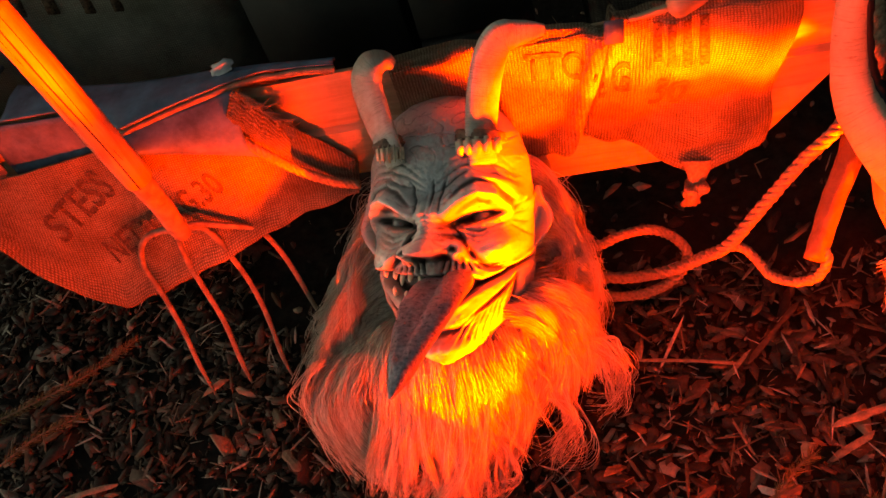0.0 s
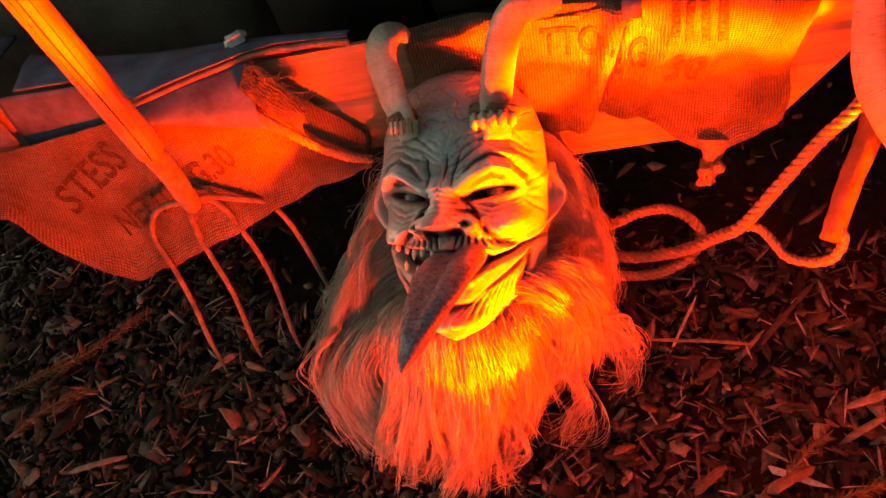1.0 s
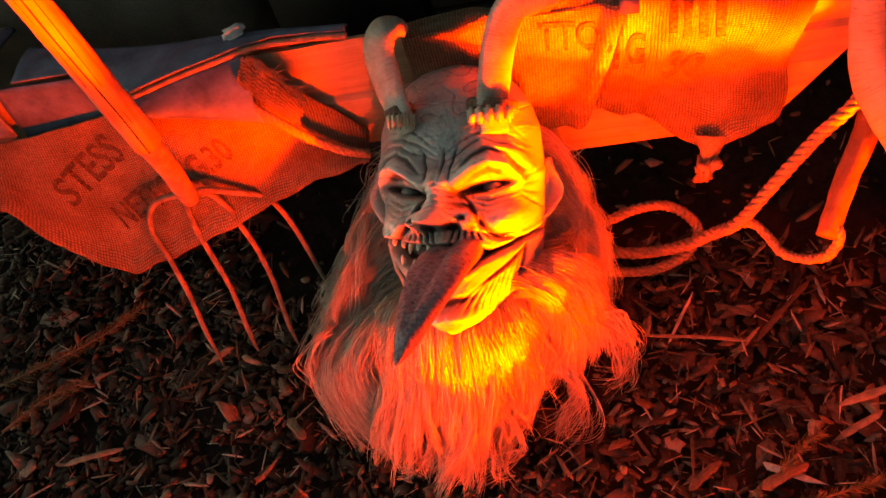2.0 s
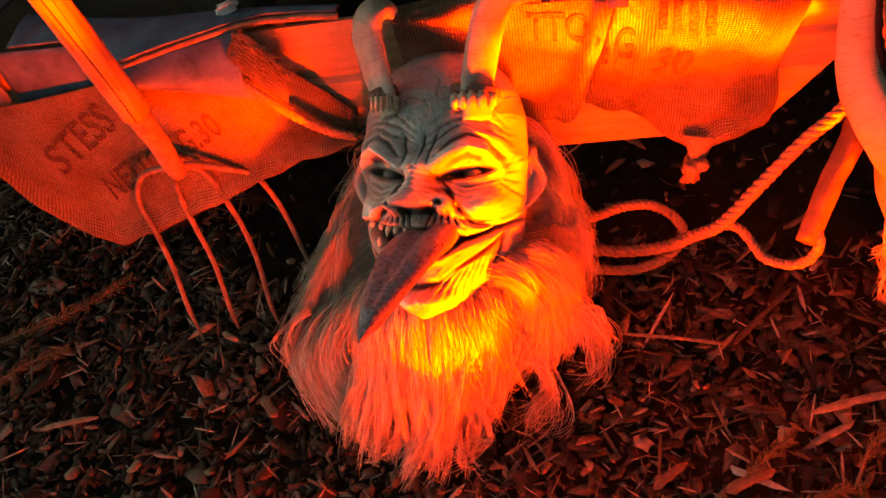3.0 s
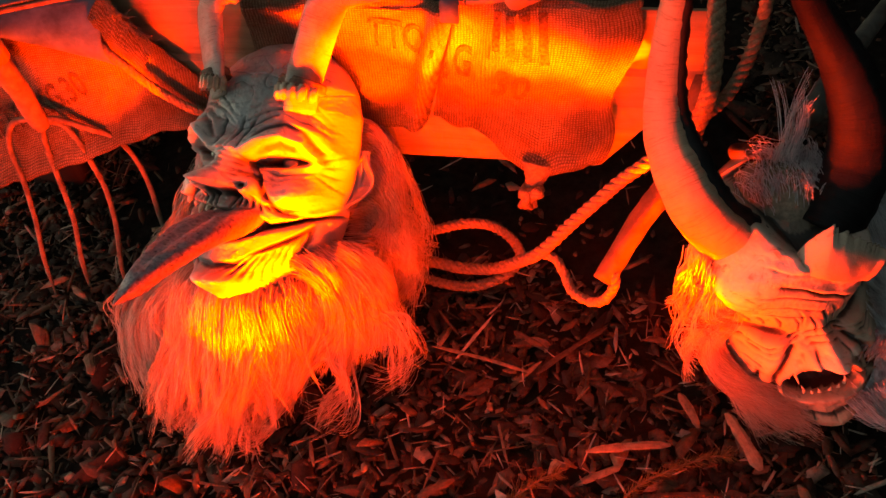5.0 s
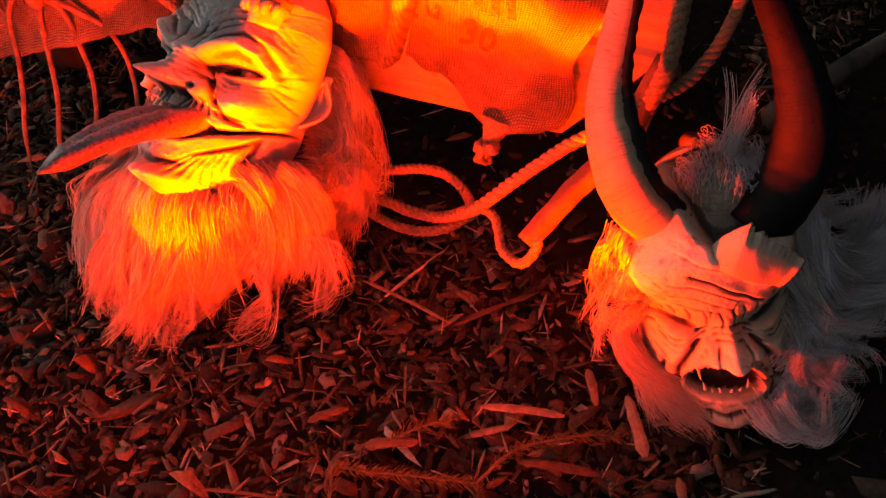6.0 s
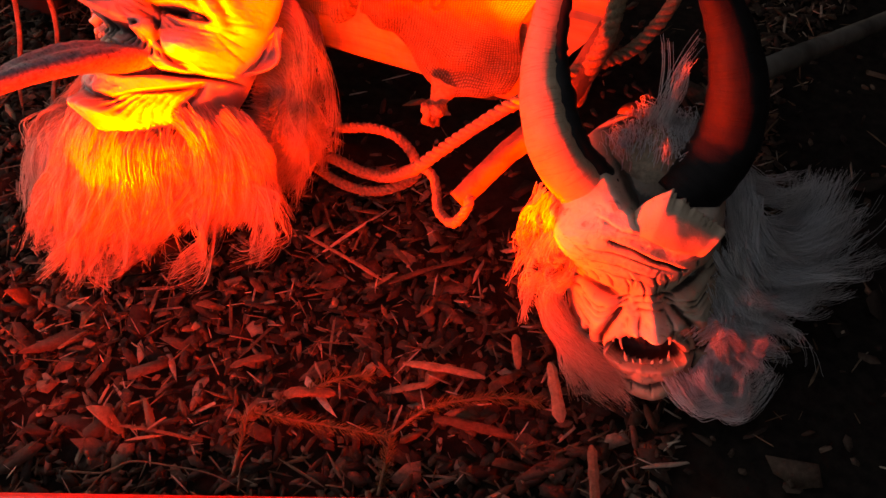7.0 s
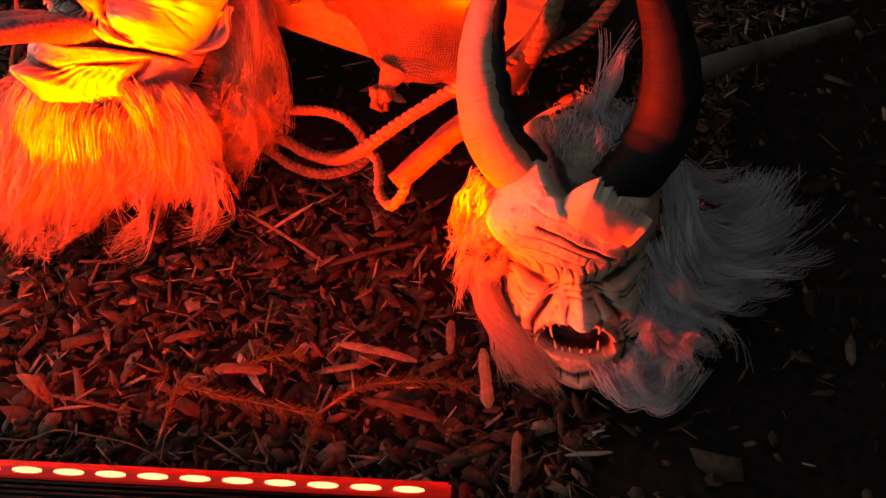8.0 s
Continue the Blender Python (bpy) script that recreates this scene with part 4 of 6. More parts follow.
# ---------------------------------------------------------------- ropes and sticks
def build_ropes():
    def rope(name, label, strands_list, at):
        root = thing(name, at, label, "rope", "ropes")
        for k, (pts, r, tw) in enumerate(strands_list):
            for me in rope_meshes(pts, r, ROPE, tw, 3, k):
                attach("strand", me, root)
        return root

    rope("jute_rope", "thick twisted jute rope running from the hair to the second mask", [
        ([(-0.06, 0.755, 0.03), (-0.01, 0.752, 0.03), (0.035, 0.746, 0.03), (0.085, 0.735, 0.05), (0.125, 0.722, 0.088), (0.154, 0.709, 0.124), (0.2, 0.728, 0.172), (0.246, 0.75, 0.215), (0.285, 0.765, 0.245), (0.32, 0.8, 0.262), (0.36, 0.86, 0.262), (0.385, 0.91, 0.3), (0.395, 0.94, 0.37), (0.39, 0.95, 0.45)], 0.0084, 0.033)], (0.1, 0.74, 0.0))
    rope("jute_rope", "twisted jute rope curling in a loop on the mulch", [
        ([(-0.05, 0.79, 0.045), (-0.005, 0.782, 0.065), (0.03, 0.79, 0.072), (0.07, 0.791, 0.072), (0.1, 0.785, 0.052), (0.112, 0.768, 0.035), (0.095, 0.74, 0.03), (0.06, 0.728, 0.018), (0.02, 0.728, 0.012), (-0.02, 0.735, 0.014), (-0.06, 0.745, 0.02)], 0.0076, 0.026)], (0.05, 0.75, 0.0))
    rope("thin_rope", "thinner jute cord hanging to the end of the wooden stub", [
        ([(0.15, 0.712, 0.118), (0.172, 0.707, 0.116), (0.186, 0.69, 0.108), (0.197, 0.671, 0.102), (0.213, 0.658, 0.104), (0.23, 0.644, 0.118), (0.243, 0.636, 0.138), (0.252, 0.641, 0.158), (0.25, 0.652, 0.168)], 0.0066, 0.022)], (0.2, 0.67, 0.0))
    rope("jute_rope", "frayed rope end hanging out from under the bent sheet", [
        ([(-0.447, 0.822, 0.362), (-0.424, 0.812, 0.336), (-0.4, 0.807, 0.311), (-0.372, 0.807, 0.276), (-0.335, 0.809, 0.243), (-0.305, 0.813, 0.226)], 0.0068, 0.026)], (-0.36, 0.81, 0.24))
    # torn corner of the sack folded over the rope, with a fringe
    rng = np.random.RandomState(8)
    low = spline([(-0.436, 0.826, 0.366), (-0.412, 0.815, 0.338), (-0.386, 0.812, 0.308), (-0.358, 0.812, 0.274), (-0.322, 0.815, 0.244)], 30)
    high = spline([(-0.424, 0.846, 0.39), (-0.388, 0.84, 0.386), (-0.356, 0.838, 0.364), (-0.343, 0.836, 0.318), (-0.315, 0.832, 0.268)], 30)

    def flap(u, v):
        i = u * 17
        k = min(16, int(i))
        a, b = low[k] + (low[k + 1] - low[k]) * (i - k), high[k] + (high[k + 1] - high[k]) * (i - k)
        p = a + (b - a) * v * (0.85 - 0.45 * u)
        p = p + np.array((0.0, -0.012 * math.sin(math.pi * v) + 0.004 * noise.noise((u * 9, v * 3, 3)), 0.004 * noise.noise((u * 12, v * 4, 8))))
        return Vector(p)

    ob = attach("torn_corner", sheet_mesh("torn_corner", flap, 50, 14, (0.17, 0.04), BURLAP), LEFT_SACK, "torn folded corner of the sack")
    ob.modifiers.new("thickness", "SOLIDIFY").thickness = 0.002
    fringe = []
    for _ in range(150):
        a = np.array(flap(rng.rand(), 1.0))
        way = np.array((rng.uniform(0.0, 0.02), rng.uniform(-0.014, 0.006), rng.uniform(-0.008, 0.014)))
        fringe.append([a, a + way * 0.5 + rng.normal(0, 0.002, 3), a + way + rng.normal(0, 0.003, 3) + (0, 0, -0.004)])
    attach("fringe", strand_mesh("fringe", np.array(fringe), 0.0007, 0.0004, ROPE), LEFT_SACK, "frayed jute fringe")
    rope("jute_rope", "twisted rope hanging down behind the curved horn", [
        ([(0.345, 0.955, 0.5), (0.335, 0.9, 0.42), (0.338, 0.855, 0.35), (0.338, 0.82, 0.3), (0.325, 0.8, 0.255), (0.318, 0.795, 0.22)], 0.0108, 0.034)], (0.33, 0.82, 0.2))
    root = thing("wooden_stub", (0.245, 0.65, 0.15), "short thick peeled stick with a sawn end, tied to the cord", "stick")
    v, f = tube(spline([(0.238, 0.645, 0.158), (0.272, 0.705, 0.195), (0.305, 0.76, 0.225), (0.335, 0.85, 0.29)], 24), np.linspace(0.0125, 0.016, 24), 16, lump=0.06, seed=2)
    attach("stick", mesh_from("stick", v, f, STUB), root)
    root = thing("bleached_stick", (0.55, 1.2, 0.0), "long bleached stick lying in shade on the bed", "stick")
    v, f = tube(spline([(0.46, 0.9, 0.2), (0.5, 1.02, 0.165), (0.56, 1.2, 0.1), (0.63, 1.4, 0.03)], 30), np.linspace(0.016, 0.013, 30), 12, lump=0.06, seed=4)
    attach("stick", mesh_from("stick", v, f, PALE_STICK), root)


build_ropes()

# ---------------------------------------------------------------- first mask: long tongue, bald skull, wide grin
M0 = local_frame(Vector((-0.18, 0.682, 0.289)), (0.998, -0.045, -0.04), (0.0, 0.75, 0.66))
# the face is turned a little on the head
M1 = M0 @ Matrix.Translation((0, 0.065, 0)) @ Matrix.Rotation(radians(-5), 4, "Z") @ Matrix.Translation((0, -0.065, 0))
TABLE1 = [(-0.172, 0.018, 0.01), (-0.164, 0.034, 0.032), (-0.147, 0.053, 0.046), (-0.125, 0.075, 0.047), (-0.1, 0.091, 0.041), (-0.07, 0.098, 0.031), (-0.035, 0.1, 0.018), (0.0, 0.101, 0.016), (0.03, 0.102, 0.022),
          (0.065, 0.1, 0.016), (0.095, 0.09, -0.003), (0.12, 0.072, -0.03), (0.138, 0.048, -0.057), (0.148, 0.022, -0.08), (0.152, 0.004, -0.09)]


def mouth1(x, z):
    mid = -0.084 + 0.022 * (x / 0.085) ** 2
    half = 0.0155 * np.clip(1 - (x / 0.092) ** 2, 0, 1) ** 0.7
    shut = np.clip((x - 0.03) / 0.022, 0, 1)
    half, mid = half * (1 - 0.78 * shut), mid - 0.0045 * shut
    return 1 / (1 + np.exp((np.abs(z - mid) - half) / 0.0016))


def carve1(x, z):
    ax = np.abs(x)
    d = np.zeros_like(x)
    recess_dark = np.zeros_like(x)
    # brows, pulled down to the root of the nose, with a puffy fold below
    brow, s = near_line(ax, z, [(0.007, 0.006), (0.024, 0.017), (0.05, 0.036), (0.076, 0.032), (0.096, 0.01)])
    d += 0.017 * np.exp(-(brow / 0.011) ** 2) * (1.2 - 0.6 * s)
    fold, s = near_line(ax, z, [(0.017, 0.001), (0.034, 0.016), (0.05, 0.024), (0.065, 0.019), (0.078, 0.001)])
    d += 0.024 * np.exp(-(fold / 0.0065) ** 2)
    d += crease(ax, z, [(0.02, 0.015), (0.036, 0.031), (0.051, 0.039), (0.068, 0.034), (0.084, 0.014)], 0.003, -0.009)
    for k, off in enumerate((0.011, 0.02, 0.031)):
        line = [(0.003, 0.018 + off * 0.9), (0.022, 0.024 + off), (0.048, 0.038 + off * 1.05), (0.072, 0.034 + off), (0.09, 0.02 + off * 0.9)]
        d += crease(ax, z + 0.0025 * np.sin(x * 120 + k), line, 0.0017, (-0.003 + 0.0006 * k) * np.clip(1.15 + 0.8 * np_noise(x, z * 0.5, 26, 40 + k), 0.15, 1.4))
        d += crease(ax, z - 0.005, line, 0.0042, 0.0005)
    for px in (-0.011, 0.004, 0.012):
        d += crease(x, z + 0.002 * np.sin(z * 300), [(px * 1.9, 0.044), (px * 1.2, 0.022), (px, 0.004)], 0.0015, -0.005)
    # narrow slanted eyes
    slit = gauss(ax, z - 0.2 * (ax - 0.05), 0.05, -0.005, 0.022, 0.0048)
    d -= 0.04 * slit
    recess_dark += 1.3 * slit ** 1.2
    d += crease(ax, z, [(0.026, -0.01), (0.05, -0.0135), (0.078, -0.002)], 0.0032, 0.006)
    for k in range(4):
        d += crease(ax, z, [(0.022 + 0.002 * k, -0.013 - 0.006 * k), (0.05, -0.021 - 0.0065 * k), (0.08, -0.012 - 0.005 * k)], 0.0016, -0.0026 + 0.0006 * k)
        d += crease(ax, z, [(0.082, 0.0 - 0.005 * k), (0.1, 0.016 - 0.016 * k)], 0.0016, -0.002)
    # hooked nose with flared wings
    t = np.clip((0.012 - z) / 0.05, 0, 1)
    nose = np.exp(-(np.abs(x + 0.003 * t) / (0.0088 + 0.0085 * t)) ** 2.3) * np.where(z > 0.012, np.exp(-((z - 0.012) / 0.01) ** 2), 1) * np.where(z < -0.034, np.exp(-((z + 0.034) / 0.0085) ** 2), 1)
    d += nose * (0.012 + 0.058 * t ** 1.1)
    d += 0.02 * gauss(x, z, -0.002, -0.036, 0.0135, 0.0105)
    d += 0.038 * gauss(ax, z, 0.0265, -0.038, 0.0095, 0.0105)
    d += crease(ax, z, [(0.015, -0.022), (0.033, -0.027), (0.037, -0.042)], 0.0022, -0.009)
    side = [(0.013, -0.002), (0.026, -0.018), (0.04, -0.034), (0.041, -0.046)]
    d += crease(ax, z + 0.0012 * np.sin(ax * 420), side, 0.0032, -0.0045, False)
    recess_dark += crease(ax, z + 0.0012 * np.sin(ax * 420), side, 0.002, 0.25)
    hole, rim = gauss(ax, z, 0.0235, -0.037, 0.0052, 0.004), gauss(ax, z, 0.0235, -0.037, 0.0105, 0.0085)
    d += 0.011 * (rim - hole) - 0.014 * hole
    recess_dark += 1.1 * hole
    nos = gauss(ax, z, 0.0135, -0.0455, 0.0068, 0.0052)
    d -= 0.018 * nos
    recess_dark += 1.5 * nos
    for k in range(5):
        d += crease(x, z, [(-0.017, -0.004 - 0.006 * k), (0.0, 0.003 - 0.006 * k), (0.017, -0.004 - 0.006 * k)], 0.0016, -0.0034)
        d += crease(ax, z, [(0.02, -0.006 - 0.006 * k), (0.034, -0.016 - 0.009 * k)], 0.0017, -0.0052)
    # cheeks pushed up by the grin
    d += 0.024 * gauss(ax, z, 0.062, -0.042, 0.021, 0.018)
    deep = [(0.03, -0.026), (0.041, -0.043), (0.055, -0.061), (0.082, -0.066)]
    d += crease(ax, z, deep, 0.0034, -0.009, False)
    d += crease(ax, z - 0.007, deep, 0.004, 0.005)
    recess_dark += crease(ax, z, deep, 0.0022, 0.9)
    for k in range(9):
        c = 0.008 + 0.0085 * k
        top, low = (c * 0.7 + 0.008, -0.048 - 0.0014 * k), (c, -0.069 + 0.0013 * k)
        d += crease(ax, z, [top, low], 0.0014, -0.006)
        recess_dark += crease(ax, z, [top, low], 0.0012, 0.7)
    # open grin
    m = mouth1(x, z)
    lip = mouth1(x * 0.965, -0.084 + (z + 0.084) * 0.66)
    d += 0.0075 * (lip - m)
    d -= 0.036 * m
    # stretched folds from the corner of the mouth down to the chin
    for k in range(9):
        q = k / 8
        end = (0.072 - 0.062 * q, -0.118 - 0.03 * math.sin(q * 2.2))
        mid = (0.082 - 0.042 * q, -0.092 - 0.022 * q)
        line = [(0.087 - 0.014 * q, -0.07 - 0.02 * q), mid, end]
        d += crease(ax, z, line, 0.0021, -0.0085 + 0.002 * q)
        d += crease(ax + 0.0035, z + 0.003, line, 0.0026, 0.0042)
        recess_dark += crease(ax, z, line, 0.0015, 0.75)
    # jutting chin
    d += 0.026 * gauss(x, z, 0.006, -0.15, 0.027, 0.0115)
    d += crease(x, z, [(-0.028, -0.128), (0.004, -0.133), (0.034, -0.126)], 0.0042, -0.011)
    d += crease(x, z, [(0.004, -0.14), (0.005, -0.158)], 0.003, -0.004)
    # cracked skull
    fore = np.clip((z - 0.05) / 0.03, 0, 1)
    d += fore * 0.002 * np_noise(x * 0.7, z * 2.4, 30, 1)
    vein = np.abs(np_noise(x, z * 1.3, 40, 3))
    d -= fore * 0.0022 * np.clip(1 - vein / 0.05, 0, 1)
    d += 0.0013 * np_noise(x, z, 60, 2) + 0.0008 * np_noise(x, z, 150, 4) + 0.0007 * np_noise(x, z, 330, 5)
    return d, recess_dark


def ear_mesh(name, m, side, base, length, width, skin):
    """A pointed ear: a cupped leaf with a rolled rim and a deep hollow."""
    nu, nv = 19, 28
    up, out_w, nrm = Vector((0.3 * side, 0.5, 0.82)).normalized(), Vector((0.72 * side, 0.62, -0.1)).normalized(), Vector((0.62 * side, -0.78, 0.1)).normalized()
    verts = []
    for j in range(nv):
        t = j / (nv - 1)
        w = width * (0.45 + 0.75 * math.sin(math.pi * min(1.0, t * 1.05 + 0.08))) * (1 - t ** 4)
        for i in range(nu):
            s = i / (nu - 1)
            cup = 0.011 * math.exp(-((s - 0.93) / 0.12) ** 2) + 0.006 * math.exp(-((s - 0.05) / 0.15) ** 2) - 0.015 * math.exp(-((s - 0.42) / 0.22) ** 2 - ((t - 0.36) / 0.26) ** 2)
            cup += 0.005 * math.sin(s * 14) * math.exp(-((t - 0.6) / 0.25) ** 2)
            p = Vector((base[0] * side, -base[1], base[2])) + up * (length * (t - 0.4)) + out_w * (w * s - 0.006) + nrm * cup
            verts.append(m @ p)
    faces = [(j * nu + i, j * nu + i + 1, (j + 1) * nu + i + 1, (j + 1) * nu + i) for j in range(nv - 1) for i in range(nu - 1)]
    return mesh_from(name, verts, faces, skin)


def build_mask_one():
    root = thing("demon_mask", (-0.17, 0.66, 0.0), "grey horned demon mask with lolling tongue and long cream beard", "mask", "carved masks")
    attach("face", head_mesh("face", M1, TABLE1, -0.09, 0.075, carve1, mouth1, SKIN_A, cavity=0.85), root, "wrinkled grey painted face")
    for side in (-1, 1):
        bm = bmesh.new()
        bmesh.ops.create_uvsphere(bm, u_segments=20, v_segments=14, radius=0.0125)
        bmesh.ops.transform(bm, matrix=Matrix.Translation(at_local(M1, 0.05 * side, -0.028, -0.005)), verts=bm.verts)
        part("eye", bm, EYE_MAT, root)
        ob = attach("ear", ear_mesh("ear", M0, side, (0.092, -0.085, -0.018), 0.088 if side > 0 else 0.075, 0.034 if side > 0 else 0.022, SKIN_A), root)
        ob.modifiers.new("thickness", "SOLIDIFY").thickness = 0.005
    rng = random.Random(2)
    teeth = [(-0.066, 0.004), (-0.054, 0.005), (-0.044, 0.011), (-0.034, 0.006), (-0.022, 0.011), (-0.01, 0.006), (0.002, 0.008), (0.014, 0.008), (0.03, 0.018)]
    for x, ln in teeth:
        z = -0.084 + 0.022 * (x / 0.085) ** 2 + 0.0145 * (1 - (x / 0.092) ** 2) ** 0.7
        v, f = cone_tooth(M1, x, 0.012 - 2.0 * x * x, z, ln, 0.0036, rng.uniform(-0.002, 0.002))
        attach("tooth", mesh_from("tooth", v, f, TOOTH), root)
    for x in (-0.055, -0.04, 0.028):
        z = -0.084 + 0.022 * (x / 0.085) ** 2 - 0.0145 * (1 - (x / 0.092) ** 2) ** 0.7
        v, f = cone_tooth(M1, x, 0.014 - 2.2 * x * x, z, 0.009, 0.0036, 0, False)
        attach("tooth", mesh_from("tooth", v, f, TOOTH), root)
    # tongue: thick, grooved and tapering, hanging forwards
    mid = spline([at_local(M0, 0.004, -0.03, -0.084), at_local(M0, 0.002, 0.03, -0.084), at_local(M0, -0.005, 0.08, -0.098), at_local(M0, -0.018, 0.13, -0.128), at_local(M0, -0.034, 0.182, -0.172)], 60)
    nrm = np.array(M0.to_3x3() @ Vector((-0.2, -0.5, 0.84)).normalized())
    tan, _, _ = frames_along(mid)
    verts, k = [], 28
    for i, c in enumerate(mid):
        t = i / 59
        w = 0.034 * (1 - 0.05 * t) * (1 - max(0, (t - 0.45) / 0.55) ** 1.8) + 0.0015
        th = 0.02 * (1 - 0.4 * t) * min(1, w / 0.012)
        up = nrm - tan[i] * nrm.dot(tan[i])
        up /= np.linalg.norm(up)
        side = np.cross(tan[i], up)
        for j in range(k):
            a = 2 * math.pi * j / k
            s = math.copysign(abs(math.cos(a)) ** 0.8, math.cos(a))
            h = math.sin(a)
            lift = th * h + 0.22 * w * s * s
            if h > 0:
                lift -= 0.006 * math.exp(-(s / 0.13) ** 2) * math.sin(math.pi * min(1, t * 1.05)) - 0.002 * noise.noise((s * 7, t * 20, 1)) + 0.0032 * max(0.0, noise.noise((s * 13, t * 36, 5)) - 0.12)
            verts.append(c + side * w * s + up * lift)
    faces = [(i * k + j, i * k + (j + 1) % k, (i + 1) * k + (j + 1) % k, (i + 1) * k + j) for i in range(59) for j in range(k)]
    faces += [tuple(range(k - 1, -1, -1)), tuple(range(59 * k, 60 * k))]
    attach("tongue", mesh_from("tongue", verts, faces, TONGUE), root, "dark purple pitted rubber tongue")
    # horns
    left = [(-0.221, 0.728, 0.335), (-0.228, 0.75, 0.35), (-0.237, 0.779, 0.364), (-0.245, 0.811, 0.382), (-0.244, 0.826, 0.392), (-0.236, 0.838, 0.398), (-0.222, 0.845, 0.394), (-0.212, 0.846, 0.384)]
    right = [(-0.122, 0.728, 0.318), (-0.121, 0.753, 0.338), (-0.116, 0.778, 0.352), (-0.109, 0.803, 0.37), (-0.099, 0.822, 0.39), (-0.086, 0.836, 0.404), (-0.072, 0.845, 0.399), (-0.054, 0.854, 0.392), (-0.036, 0.862, 0.384)]
    toward = Vector((0.1, -0.76, 0.66)).normalized()
    left = [Vector(p) + toward * 0.032 * k / 7 for k, p in enumerate(left)]
    right = [Vector(p) + toward * 0.036 * k / 8 for k, p in enumerate(right)]
    attach("horn", horn_mesh("horn", left, [0.015, 0.019, 0.0225, 0.0245, 0.0245, 0.0225, 0.017, 0.008], HORN_A, 0.5, (-0.64, -0.48, 0.6), 0.012, 1), root, "flat grey curled horn")
    attach("horn", horn_mesh("horn", right, [0.022, 0.0235, 0.0245, 0.025, 0.0255, 0.0245, 0.021, 0.016, 0.008], HORN_A, 0.52, (0.78, -0.59, 0.19), 0.007, 2), root, "flat ridged grey horn")
    for pts, r in ((left, 0.018), (right, 0.029)):
        c, e = Vector(pts[1]), Vector(pts[2])
        ax = (e - c).normalized()
        ring = [c - ax * 0.006 + ax * 0.012 * q for q in np.linspace(0, 1, 8)]
        v, f = tube(ring, [r * 1.0, r * 1.06, r * 1.0, r * 1.05, r * 0.99, r * 1.04, r * 0.98, r * 0.95], 22, 0.72, True, (0, -0.5, 1), 0.06, 4)
        collar = attach("collar", mesh_from("collar", v, f, LEATHER), root, "wrinkled leather collar")
        side = Vector(M0.to_3x3() @ Vector((1, 0, 0)))
        out = Vector(M0.to_3x3() @ Vector((0, -1, 0)))
        for q in np.linspace(-0.85, 0.85, 5):
            p = c - ax * 0.012 + side * r * 0.85 * q + out * (r * 0.75 * math.sqrt(max(0, 1 - q * q)) + 0.002)
            bm = block((r * 0.37, 0.01, 0.02), (0, 0, 0), bevel=0.003)
            bmesh.ops.transform(bm, matrix=Matrix.Translation(p) @ M0.to_3x3().to_4x4(), verts=bm.verts)
            part("stitch", bm, STITCH, collar)
    # beard: a round puff under the chin, locks that fall from it, a lobe on either side
    rng = np.random.RandomState(11)

    def along_line(pts, q):
        k = np.linspace(0, 1, len(pts))
        return Vector([float(np.interp(q, k, [p[a] for p in pts])) for a in range(3)])

    def beard_root(q, layer):
        return at_local(M0, 0.08 * math.sin(q * 1.7), -0.1 + 0.09 * math.cos(q * 1.7) - 0.008 * layer, -0.168 + 0.055 * abs(q) ** 2.2 + rng.normal(0, 0.004))

    rim = [(-0.325, 0.622, 0.098), (-0.282, 0.548, 0.1), (-0.238, 0.52, 0.1), (-0.187, 0.511, 0.1), (-0.138, 0.529, 0.1), (-0.098, 0.583, 0.1), (-0.06, 0.625, 0.09)]
    ends = [(-0.352, 0.484, 0.012), (-0.322, 0.452, 0.012), (-0.275, 0.437, 0.012), (-0.228, 0.432, 0.012), (-0.2, 0.442, 0.012), (-0.172, 0.462, 0.012), (-0.128, 0.512, 0.012)]

    def pad(u, v):
        q = (u - 0.5) * 2
        top = beard_root(q * 0.85, 2)
        low = along_line(rim, u) + Vector((0, 0.03, -0.035))
        p = top.lerp(low, v)
        p += Vector((0.02 * q, -0.012, 0.02)) * math.sin(math.pi * v)
        return p + Vector((1, 1, 1)) * 0.006 * noise.noise((u * 9, v * 2, 3))

    attach("beard_base", sheet_mesh("beard_base", pad, 60, 20, (0.4, 0.1), FUR_SKIN), root)
    ctrl = []
    for k in range(210):
        q = rng.uniform(0, 1)
        r = beard_root(-0.85 + 1.7 * q, k % 3)
        e = along_line(rim, q) + Vector(rng.normal(0, 0.007, 3))
        g = rng.uniform(0.75, 1.25)
        tip = e + Vector((rng.normal(0, 0.01), -0.022 * g, -0.05 * g))
        c1 = r + Vector((0.03 * (2 * q - 1), -0.03, 0.02)) * rng.uniform(0.6, 1.1)
        c2 = e + Vector((0.006 * (2 * q - 1), -0.012, 0.034))
        ctrl.append((r, c1, c2, tip))
    attach("beard", strand_mesh("beard", flow(rng, ctrl, 44, 15, 0.0052, 0.35, 0.005, 0.8, fuzz=0.3), 0.00052, 0.0002, HAIR), root, "round glossy puff of combed cream beard")
